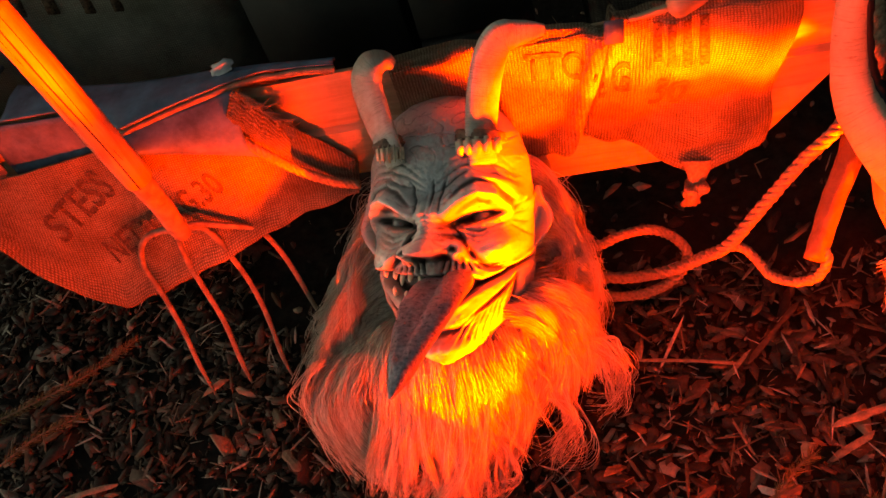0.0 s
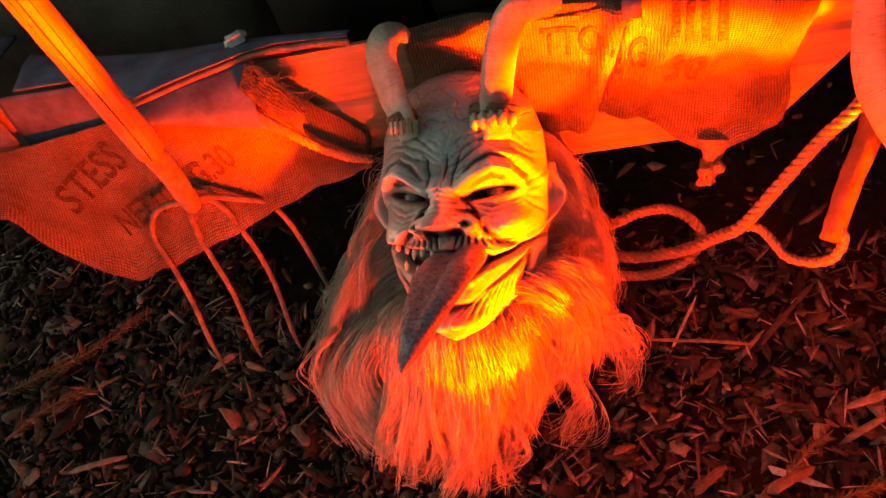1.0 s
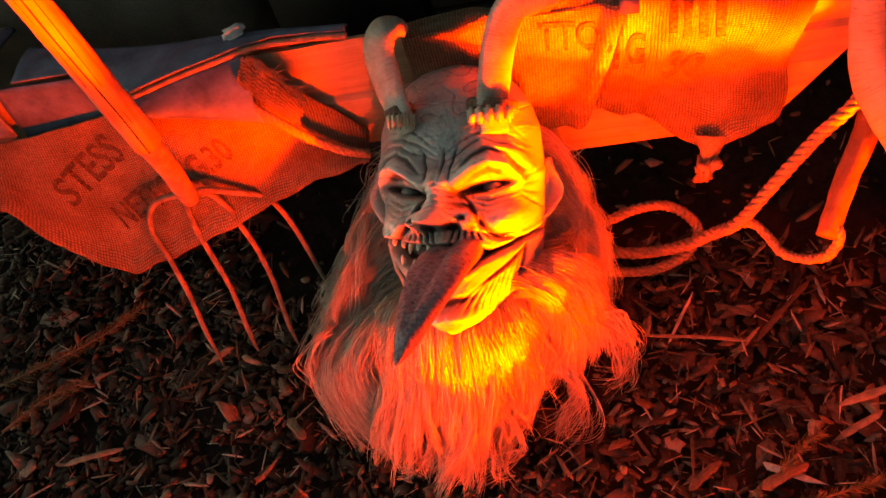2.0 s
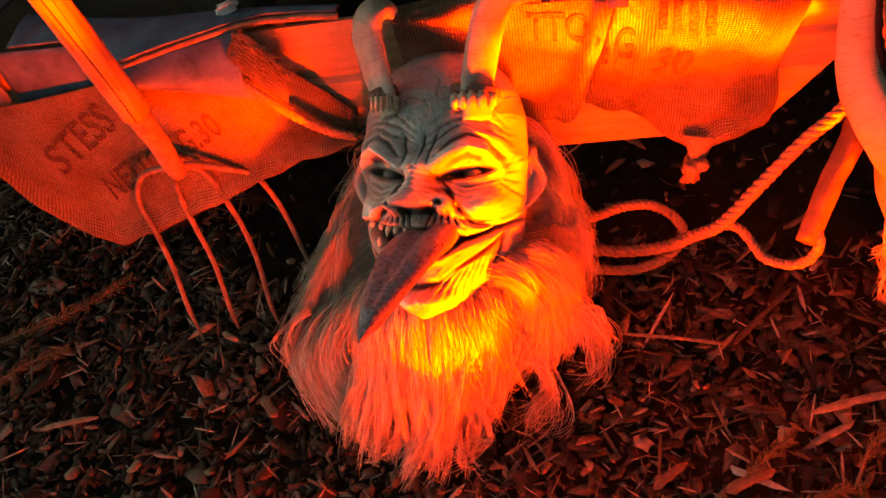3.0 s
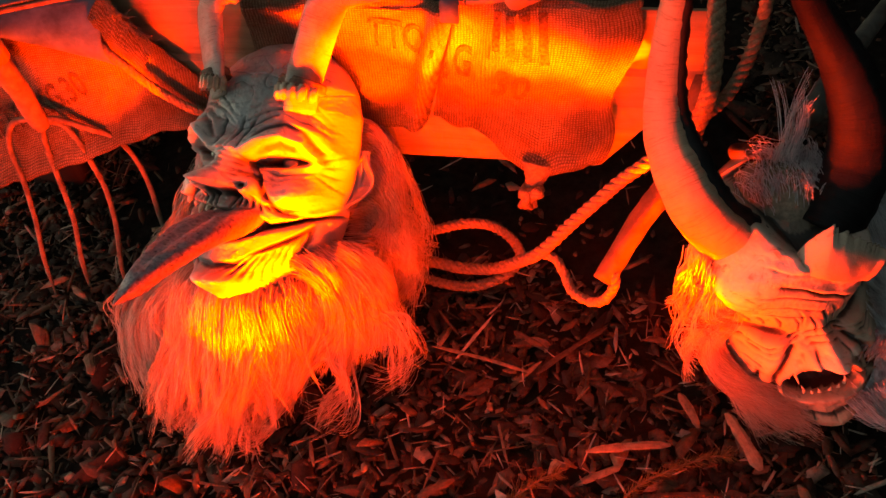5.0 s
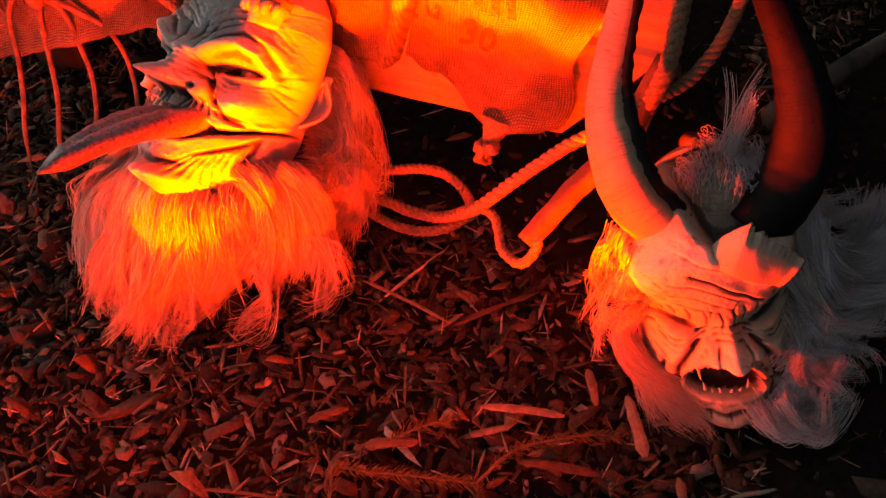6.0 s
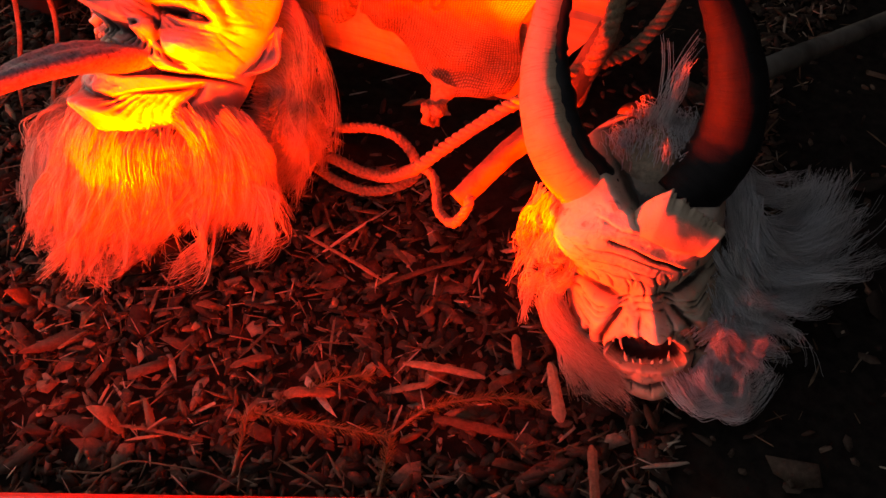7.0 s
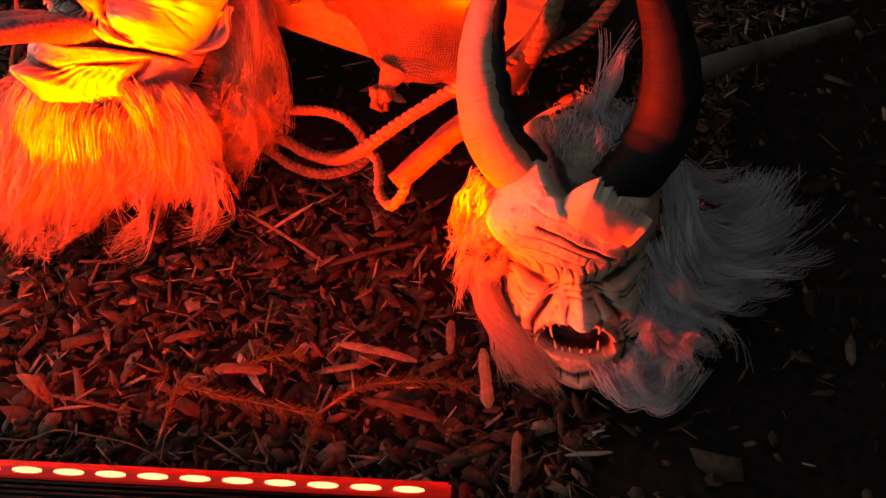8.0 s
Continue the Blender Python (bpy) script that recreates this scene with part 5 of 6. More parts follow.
    # long locks, drawn together towards a few ends, with gaps between
    for n, spread, lo_q, hi_q in ((7, 0.009, 0.1, 0.5), (8, 0.009, 0.42, 0.92)):
        ctrl = []
        for j in range(n):
            q0 = lo_q + (hi_q - lo_q) * (j + rng.uniform(0.2, 0.8)) / n
            end = along_line(ends, q0) + Vector((rng.normal(0, 0.012), rng.normal(0, 0.014), 0.0))
            sway = Vector((rng.normal(0, 0.016), 0, 0))
            for _ in range(rng.randint(7, 13)):
                q = min(1, max(0, q0 + rng.normal(0, 0.06)))
                r = beard_root(-0.85 + 1.7 * q, 1).lerp(along_line(rim, q), 0.35) + Vector(rng.normal(0, 0.004, 3))
                e = along_line(rim, q) + Vector(rng.normal(0, 0.005, 3))
                tip = e.lerp(end, rng.uniform(0.65, 1.05)) + Vector(rng.normal(0, spread, 3)) * 0.7
                tip.z = max(0.008, tip.z - 0.01)
                ctrl.append((r, e + Vector((0, -0.008, 0.03)), e.lerp(end, 0.55) + sway + Vector((0, -0.012, 0.012)), tip))
        attach("beard_lock", strand_mesh("beard_lock", flow(rng, ctrl, 26, 20, 0.0038, 0.3, 0.008, 1.1, fuzz=0.3, hook=(-0.008, -0.004, 0)), 0.0005, 0.00022, HAIR), root, "long wavy locks falling from the beard")
    # lobe that stays in shade, its ends curling in
    ctrl = []
    for k in range(95):
        g = rng.rand()
        r = Vector((-0.28, 0.625, 0.11)).lerp(Vector((-0.305, 0.66, 0.085)), g) + Vector(rng.normal(0, 0.008, 3))
        c1 = Vector((-0.345, 0.61, 0.095)).lerp(Vector((-0.39, 0.665, 0.07)), g) + Vector(rng.normal(0, 0.007, 3))
        c2 = Vector((-0.365, 0.545, 0.05)).lerp(Vector((-0.45, 0.58, 0.03)), g) + Vector(rng.normal(0, 0.01, 3))
        tip = Vector((-0.305, 0.505, 0.014)).lerp(Vector((-0.37, 0.52, 0.012)), g) + Vector(rng.normal(0, 0.014, 3) * (1, 1, 0.3))
        ctrl.append((r, c1, c2, tip))
    attach("beard_lock", strand_mesh("beard_lock", flow(rng, ctrl, 30, 20, 0.0045, 0.3, 0.005, 1.0, hook=(0.028, -0.002, 0.0), fuzz=0.3), 0.00052, 0.00024, HAIR), root, "shaded lobe of the beard with curled ends")
    # lobe towards the rope, ending in loose wisps
    ctrl = []
    for k in range(95):
        g = rng.rand()
        r = Vector((-0.115, 0.605, 0.175)).lerp(Vector((-0.085, 0.655, 0.16)), g) + Vector(rng.normal(0, 0.007, 3))
        c1 = r + Vector((0.04, -0.02, 0.022)) * rng.uniform(0.7, 1.2)
        c2 = Vector((-0.055, 0.575, 0.11)).lerp(Vector((-0.015, 0.645, 0.12)), g) + Vector(rng.normal(0, 0.008, 3))
        tip = Vector((-0.09, 0.545, 0.045)).lerp(Vector((-0.02, 0.61, 0.045)), g) + Vector(rng.normal(0, 0.013, 3))
        ctrl.append((r, c1, c2, tip))
    attach("beard_lock", strand_mesh("beard_lock", flow(rng, ctrl, 34, 16, 0.0048, 0.35, 0.005, 0.9, fuzz=0.3), 0.00052, 0.00024, HAIR), root, "lit lobe of combed beard")
    # loose curled ends and stray wisps
    for n, starts, mids, tips in (
            (12, ((-0.2, 0.5, 0.07), (-0.14, 0.5, 0.07)), ((-0.2, 0.45, 0.05), (-0.12, 0.455, 0.04)), ((-0.15, 0.44, 0.012), (-0.2, 0.435, 0.012))),
            (14, ((-0.06, 0.6, 0.1), (-0.03, 0.63, 0.1)), ((0.03, 0.62, 0.07), (0.0, 0.56, 0.04)), ((0.01, 0.575, 0.015), (-0.03, 0.53, 0.012))),
            (13, ((-0.11, 0.56, 0.08), (-0.09, 0.575, 0.08)), ((-0.07, 0.54, 0.06), (-0.04, 0.51, 0.04)), ((-0.07, 0.49, 0.012), (-0.1, 0.475, 0.012))),
            (14, ((-0.3, 0.545, 0.06), (-0.25, 0.51, 0.06)), ((-0.31, 0.48, 0.05), (-0.25, 0.45, 0.04)), ((-0.27, 0.475, 0.012), (-0.3, 0.45, 0.012))),
            (12, ((-0.385, 0.64, 0.07), (-0.4, 0.66, 0.07)), ((-0.45, 0.62, 0.05), (-0.43, 0.57, 0.03)), ((-0.41, 0.555, 0.012), (-0.36, 0.53, 0.012)))):
        ctrl = []
        for _ in range(n):
            g = rng.rand()
            r, m, e = (Vector(p[0]).lerp(Vector(p[1]), g) + Vector(rng.normal(0, 0.007, 3)) for p in (starts, mids, tips))
            out = (m - r) * rng.uniform(0.7, 1.15)
            ctrl.append((r, r + out * 0.55 + Vector((0, 0, 0.015)), r + out * 1.25, e))
        attach("beard_curl", strand_mesh("beard_curl", flow(rng, ctrl, 9, 26, 0.0016, 0.6, 0.009, 1.4), 0.00046, 0.00022, HAIR), root, "thin lock curling loose onto the mulch")
    ctrl = []
    for k in range(60):
        q = rng.rand()
        r = beard_root(-0.9 + 1.8 * q, 2)
        e = along_line(rim, q)
        ctrl.append((r, e + Vector((0, -0.02, 0.06)), e + Vector(rng.normal(0, 0.03, 3)) + Vector((0, -0.02, 0)), e + Vector((rng.normal(0, 0.03), -0.05, -0.07)) + Vector(rng.normal(0, 0.012, 3))))
    attach("stray_hair", strand_mesh("stray_hair", flow(rng, ctrl, 3, 26, 0.002, 1.4, 0.012, 1.3), 0.00042, 0.0002, HAIR), root, "stray hairs across the beard")
    # hair at the sides and back
    for side in (-1, 1):
        ctrl = []
        for _ in range(130):
            z = rng.uniform(-0.13, 0.06)
            r = at_local(M0, side * (0.088 - 0.25 * max(0, z)), rng.uniform(-0.175, -0.125), z)
            if side > 0:
                tip = Vector((rng.uniform(-0.065, -0.015), rng.uniform(0.66, 0.77), rng.uniform(0.008, 0.09)))
                c1 = r + Vector((0.05, 0.015, 0.012)) * rng.uniform(0.6, 1.3)
            else:
                tip = Vector((rng.uniform(-0.435, -0.34), rng.uniform(0.6, 0.74), rng.uniform(0.005, 0.04)))
                c1 = r + Vector((-0.04, -0.01, 0.0)) * rng.uniform(0.6, 1.3)
            ctrl.append((r, c1, r.lerp(tip, 0.65) + Vector((0.03 * side, -0.01, 0.012)), tip))
        attach("side_hair", strand_mesh("side_hair", flow(rng, ctrl, 30, 18, 0.0048, 0.2, 0.015, 1.3, fuzz=0.35), 0.00052, 0.00022, HAIR), root, "long cream side hair")
        ctrl = []
        for _ in range(26):
            z = rng.uniform(-0.1, 0.05)
            r = at_local(M0, side * 0.085, rng.uniform(-0.17, -0.12), z)
            far = Vector((0.055 * side + rng.normal(0, 0.02), rng.normal(0.0, 0.02), rng.normal(-0.06, 0.03)))
            ctrl.append((r, r + Vector((0.05 * side, 0.02, 0.02)), r + far * 0.7, r + far))
        attach("flyaway_hair", strand_mesh("flyaway_hair", flow(rng, ctrl, 3, 22, 0.003, 1.5, 0.016, 0.9), 0.0004, 0.0002, HAIR), root, "flyaway hairs behind the ear")

        def under(u, v, side=side):
            p = at_local(M0, side * (0.088 - 0.02 * u), -0.115 - 0.05 * u, 0.03 - 0.17 * v * 0.4)
            low = Vector(((-0.075 if side > 0 else -0.33), 0.66 + 0.1 * u, 0.03))
            w = p.lerp(low, v)
            w.x += side * 0.01 * math.sin(math.pi * v)
            return w + Vector((1, 1, 1)) * 0.01 * noise.noise((u * 6, v * 4, side))

        attach("hair_base", sheet_mesh("hair_base", under, 24, 24, (0.2, 0.3), FUR_SKIN), root)
    return root


build_mask_one()

# ---------------------------------------------------------------- second mask: large horns, snarling mouth, white hair
M2 = local_frame(Vector((0.453, 0.643, 0.142)), (0.943, 0.215, 0.255), (-0.32, 0.38, 0.87)) @ Matrix.Translation((0, 0.055, 0)) @ Matrix.Rotation(radians(10), 4, "Z") @ Matrix.Translation((0, -0.055, 0)) @ Matrix.Scale(1.17, 4)
TABLE2 = [(-0.136, 0.016, -0.016), (-0.13, 0.036, 0.0), (-0.116, 0.058, 0.014), (-0.09, 0.073, 0.013), (-0.058, 0.078, 0.012), (-0.025, 0.078, 0.011), (0.0, 0.076, 0.009), (0.03, 0.078, 0.008),
          (0.055, 0.079, 0.014), (0.08, 0.073, 0.012), (0.1, 0.06, 0.0), (0.118, 0.04, -0.03), (0.128, 0.02, -0.09), (0.13, 0.004, -0.095)]


def mouth2(x, z):
    mid = -0.079 - 0.12 * x + 0.004 * np.cos(x * 60)
    half = 0.0165 * np.clip(1 - ((x + 0.004) / 0.036) ** 2, 0, 1) ** 0.5
    return 1 / (1 + np.exp((np.abs(z - mid) - half) / 0.0012))


def carve2(x, z):
    ax = np.abs(x)
    d = np.zeros_like(x)
    recess_dark = np.zeros_like(x)
    # heavy leathery brow that overhangs the eyes, lowest over the nose
    edge = -0.016 + 0.34 * ax + 0.0016 * np.sin(x * 95) + 0.0025 * np_noise(x, z, 60, 31)
    over = 1 / (1 + np.exp(-(z - edge) / 0.0013))
    d += np.interp(z, [-0.02, 0.0, 0.03, 0.06, 0.08, 0.1, 0.125], [0.0, 0.007, 0.017, 0.023, 0.018, 0.008, 0.0]) * over * np.clip(1.35 - ax / 0.075, 0.2, 1)
    for k in range(9):
        px = -0.052 + 0.012 * k + 0.002 * math.sin(k * 5.1)
        pz = -0.019 + 0.3 * abs(px)
        d += crease(x, z, [(px, pz - 0.002), (px + 0.002, pz + 0.008), (px - 0.001, pz + 0.018)], 0.0011, -0.0032 + 0.0008 * math.sin(k * 3.0))
        recess_dark += crease(x, z, [(px, pz - 0.002), (px + 0.002, pz + 0.008)], 0.0009, 0.35)
    for k, line in enumerate(([(-0.07, 0.03), (-0.045, 0.018), (-0.018, 0.004), (0.004, -0.004)], [(-0.066, 0.043), (-0.04, 0.03), (-0.012, 0.014), (0.012, 0.002)],
                              [(-0.05, 0.05), (-0.022, 0.036), (0.002, 0.02), (0.022, 0.006)], [(0.02, 0.044), (0.034, 0.034), (0.052, 0.034), (0.066, 0.03)],
                              [(0.006, 0.05), (0.022, 0.04), (0.04, 0.03)], [(-0.03, 0.07), (-0.012, 0.058), (0.004, 0.052)], [(-0.012, -0.012), (-0.009, 0.0), (-0.012, 0.012)], [(0.012, -0.012), (0.009, 0.0), (0.014, 0.01)])):
        bend = z + 0.003 * np_noise(x, z * 0.4, 38, 20 + k)
        d += crease(x, bend, line, 0.0012, -0.0018 * np.clip(0.9 + 0.9 * np_noise(x, z * 0.3, 22, 60 + k), 0.2, 1.4))
        d += crease(x, bend - 0.0042, line, 0.0032, 0.0011)
        recess_dark += crease(x, bend, line, 0.0009, 0.2)
    cut = crease(x, z + 0.0012 * np.sin(x * 260), [(-0.022, 0.05), (-0.004, 0.034), (0.014, 0.018), (0.036, 0.003)], 0.0013, 1.0)
    d -= 0.011 * cut
    d += 0.0025 * crease(x, z - 0.005, [(-0.022, 0.05), (-0.004, 0.034), (0.014, 0.018), (0.036, 0.003)], 0.004, 1.0)
    recess_dark += 1.1 * cut
    # the forehead is broad and flat, squared off towards the horns
    shelf = np.exp(-((z - 0.042) / 0.03) ** 2)
    d += shelf * (0.034 * np.exp(-((x + 0.052) / 0.024) ** 2) + 0.006 * np.exp(-((x + 0.01) / 0.03) ** 2) + 0.024 * np.exp(-((x - 0.045) / 0.02) ** 2))
    # bare skull between the horn and the torn flap, the hollow's shade put into its colour
    bare = 1 / (1 + np.exp(-(z - 0.064 - np.where(x < 0, -1.5 * x, 0.0) + 0.004 * np_noise(x, z, 70, 12)) / 0.0018))
    d -= 0.045 * bare
    recess_dark += 0.55 * bare
    # squinting eyes
    slit = gauss(ax, z - 0.35 * (ax - 0.042), 0.042, -0.0135, 0.019, 0.0045)
    d -= 0.013 * slit
    recess_dark += 0.9 * slit ** 2
    d += 0.006 * gauss(ax, z - 0.3 * (ax - 0.042), 0.042, -0.024, 0.018, 0.007)
    for k in range(3):
        d += crease(ax, z, [(0.024, -0.026 - 0.005 * k), (0.042, -0.03 - 0.005 * k), (0.062, -0.018 - 0.006 * k)], 0.0013, -0.0032 + 0.0006 * k)
        d += crease(ax, z, [(0.058, -0.004 - 0.007 * k), (0.074, 0.004 - 0.013 * k)], 0.0014, -0.004)
    # broad hooked nose with flared wings, wrinkled by the snarl
    t = np.clip((-0.014 - z) / 0.034, 0, 1)
    nx = x - 0.003 - 0.004 * t
    nose = np.exp(-(np.abs(nx) / (0.007 + 0.0075 * t)) ** 1.8) * np.where(z > -0.014, np.exp(-((z + 0.014) / 0.006) ** 2), 1) * np.where(z < -0.048, np.exp(-((z + 0.048) / 0.0065) ** 2), 1)
    d += nose * (0.008 + 0.023 * t ** 1.1)
    d += 0.004 * gauss(nx, z, 0.0, -0.047, 0.0075, 0.007)
    d += 0.013 * gauss(np.abs(nx), z, 0.0175, -0.045, 0.0075, 0.0085)
    d += crease(np.abs(nx), z, [(0.0105, -0.033), (0.0135, -0.042), (0.0125, -0.05)], 0.0014, -0.0035)
    recess_dark += crease(np.abs(nx), z, [(0.0105, -0.03), (0.013, -0.04), (0.0125, -0.05)], 0.0014, 0.5)
    nos = gauss(np.abs(nx), z, 0.0125, -0.0525, 0.0048, 0.0036)
    d -= 0.02 * nos
    recess_dark += 1.3 * nos
    for k in range(3):
        d += crease(x, z, [(-0.011, -0.019 - 0.006 * k), (0.003, -0.014 - 0.006 * k), (0.016, -0.019 - 0.006 * k)], 0.0012, -0.003)
        d += crease(ax, z, [(0.013 + 0.002 * k, -0.016 - 0.005 * k), (0.027 + 0.003 * k, -0.024 - 0.007 * k)], 0.0013, -0.0045)
    # raised cheeks and the deep folds round the mouth
    d += 0.014 * gauss(ax, z, 0.046, -0.044, 0.018, 0.017)
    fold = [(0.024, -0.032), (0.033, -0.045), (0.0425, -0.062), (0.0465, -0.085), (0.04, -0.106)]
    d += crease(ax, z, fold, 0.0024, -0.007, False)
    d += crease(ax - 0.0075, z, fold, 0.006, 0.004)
    recess_dark += crease(ax, z, fold, 0.0017, 0.6)
    second = [(0.052, -0.05), (0.058, -0.07), (0.055, -0.096), (0.044, -0.116)]
    d += crease(ax, z, second, 0.002, -0.006) + crease(ax - 0.005, z, second, 0.004, 0.003)
    for k in range(5):
        d += crease(ax, z, [(0.05 + 0.003 * k, -0.05 - 0.011 * k), (0.062, -0.04 - 0.012 * k)], 0.0013, -0.0035)
    for k in range(7):
        d += crease(x, z, [(-0.028 + 0.0085 * k, -0.056), (-0.03 + 0.0085 * k, -0.066)], 0.0011, -0.0036)
    # snarling mouth with rolled lips
    m = mouth2(x, z)
    lip = mouth2(-0.006 + (x + 0.006) * 0.87, -0.079 + (z + 0.079) * 0.64)
    d += 0.006 * (lip - m)
    d -= 0.03 * m
    d += 0.012 * gauss(x, z, -0.002, -0.122, 0.026, 0.012)
    d += crease(x, z, [(-0.028, -0.108), (-0.004, -0.111), (0.022, -0.109)], 0.003, -0.005)
    for k in range(3):
        d += crease(x, z, [(-0.02 + 0.018 * k, -0.108), (-0.019 + 0.018 * k, -0.118)], 0.0012, -0.003)
    d += (0.0024 - 0.0012 * over) * np_noise(x, z, 75, 6) + (0.0013 - 0.0006 * over) * np_noise(x, z, 170, 8) + 0.0005 * np_noise(x, z, 380, 9)
    return d, recess_dark


def build_mask_two():
    root = thing("demon_mask", (0.48, 0.64, 0.0), "tan cracked demon mask with long horns and wild white hair", "mask", "carved masks")
    attach("face", head_mesh("face", M2, TABLE2, -0.075, 0.07, carve2, mouth2, SKIN_B, cavity=1.5), root, "cracked tan painted face")
    for side in (-1, 1):
        bm = bmesh.new()
        bmesh.ops.create_uvsphere(bm, u_segments=18, v_segments=12, radius=0.0095)
        bmesh.ops.transform(bm, matrix=Matrix.Translation(at_local(M2, 0.042 * side, -0.026, -0.0145)), verts=bm.verts)
        part("eye", bm, EYE_MAT, root)
    for x, ln, down in ((-0.034, 0.005, True), (-0.027, 0.016, True), (-0.019, 0.004, True), (-0.012, 0.0035, True), (-0.005, 0.006, True), (0.002, 0.0035, True), (0.008, 0.009, True), (0.014, 0.0035, True), (0.02, 0.008, True), (-0.022, 0.009, False), (-0.015, 0.0035, False), (-0.008, 0.005, False), (0.001, 0.0035, False), (0.009, 0.0035, False), (0.017, 0.0105, False)):
        half = 0.0155 * max(0.02, 1 - ((x + 0.004) / 0.036) ** 2) ** 0.5
        v, f = cone_tooth(M2, x, 0.005 - 5.0 * (x + 0.006) ** 2, -0.076 - 0.12 * x + (half if down else -half), ln, 0.0021, 0.0025 * math.sin(x * 900), down)
        attach("tooth", mesh_from("tooth", v, f, TOOTH), root)

    def torn(u, v):
        x0, z0 = -0.012 + 0.062 * u, 0.059 - 0.037 * u
        rise = min(1.0, u / 0.3) ** 0.7
        jag = (0.0022 * noise.noise((u * 14, 0, 4)) + 0.003 * noise.noise((u * 40, 0, 8))) * v ** 5 * rise
        out = (0.0395 - 0.0155 * u) * (1 - v) + (0.026 + 0.004 * u) * v + 0.006 * math.sin(math.pi * v) + 0.009 * math.sin(math.pi * min(1.0, u * 1.1)) + 0.0012 * noise.noise((u * 5, v * 3, 2)) - 0.006 * (1 - rise)
        w = v * rise
        return at_local(M2, x0 + (0.02 + 0.002 * u) * w + jag, out, z0 + (0.05 - 0.024 * u) * w + jag)

    ob = attach("torn_flap", sheet_mesh("torn_flap", torn, 60, 26, (0.06, 0.05), SKIN_B), root, "torn curling flap of the leathery brow")
    ob.modifiers.new("thickness", "SOLIDIFY").thickness = 0.0025
    left = [(0.415, 0.655, 0.185), (0.384, 0.675, 0.196), (0.34, 0.678, 0.246), (0.313, 0.704, 0.28), (0.294, 0.738, 0.307), (0.288, 0.766, 0.344), (0.29, 0.79, 0.4), (0.3, 0.8, 0.47), (0.325, 0.8, 0.53), (0.35, 0.795, 0.565)]
    right = [(0.472, 0.705, 0.205), (0.488, 0.735, 0.228), (0.497, 0.765, 0.258), (0.492, 0.786, 0.303), (0.472, 0.806, 0.345), (0.45, 0.815, 0.38), (0.42, 0.82, 0.43), (0.4, 0.82, 0.49), (0.39, 0.815, 0.54)]
    attach("horn", horn_mesh("horn", left, [0.031, 0.034, 0.032, 0.03, 0.0255, 0.0205, 0.017, 0.0135, 0.009, 0.003], HORN_B, 0.7, (-0.2, -0.95, 0.1), 0.012, 5, 110), root, "long ringed brown horn")
    attach("horn", horn_mesh("horn", right, [0.032, 0.035, 0.035, 0.032, 0.026, 0.021, 0.017, 0.012, 0.004], HORN_DARK, 0.9, (0, 0, 1), 0.012, 6, 110), root, "long ringed horn, darkened as unlit")
    rng = np.random.RandomState(21)
    # dark strip added along the inner side of the lit horn
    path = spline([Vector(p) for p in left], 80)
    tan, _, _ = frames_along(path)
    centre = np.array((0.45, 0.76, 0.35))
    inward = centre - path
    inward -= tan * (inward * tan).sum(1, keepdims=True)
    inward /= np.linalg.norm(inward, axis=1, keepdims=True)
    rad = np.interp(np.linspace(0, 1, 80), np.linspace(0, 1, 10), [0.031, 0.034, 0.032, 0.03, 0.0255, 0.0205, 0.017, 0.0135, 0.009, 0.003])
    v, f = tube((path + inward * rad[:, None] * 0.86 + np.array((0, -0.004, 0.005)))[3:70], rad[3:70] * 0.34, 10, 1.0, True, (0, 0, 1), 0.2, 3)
    attach("horn_edge", mesh_from("horn_edge", v, f, HORN_DARK), root, "black ragged strip along the inner side of the horn")
    # white hair: falls beside the face, sweeps outwards and curls up at the ends
    upper = (((0.521, 0.801, 0.16), (0.541, 0.737, 0.13), (0.617, 0.747, 0.08), (0.665, 0.905, 0.06)),
             ((0.528, 0.791, 0.155), (0.559, 0.72, 0.12), (0.627, 0.775, 0.075), (0.695, 0.87, 0.05)),
             ((0.534, 0.767, 0.145), (0.563, 0.691, 0.11), (0.625, 0.731, 0.07), (0.674, 0.82, 0.045)),
             ((0.539, 0.724, 0.13), (0.573, 0.678, 0.1), (0.638, 0.703, 0.05), (0.665, 0.774, 0.03)),
             ((0.525, 0.809, 0.16), (0.548, 0.818, 0.14), (0.576, 0.854, 0.12), (0.602, 0.857, 0.1)))
    lower = (((0.54, 0.696, 0.11), (0.562, 0.7, 0.1), (0.607, 0.69, 0.06), (0.64, 0.678, 0.02)),
             ((0.537, 0.687, 0.1), (0.556, 0.65, 0.09), (0.587, 0.635, 0.04), (0.627, 0.681, 0.02)),
             ((0.543, 0.645, 0.08), (0.558, 0.678, 0.09), (0.623, 0.692, 0.04), (0.636, 0.641, 0.015)),
             ((0.535, 0.61, 0.045), (0.572, 0.575, 0.022), (0.64, 0.595, 0.018), (0.625, 0.641, 0.03)))
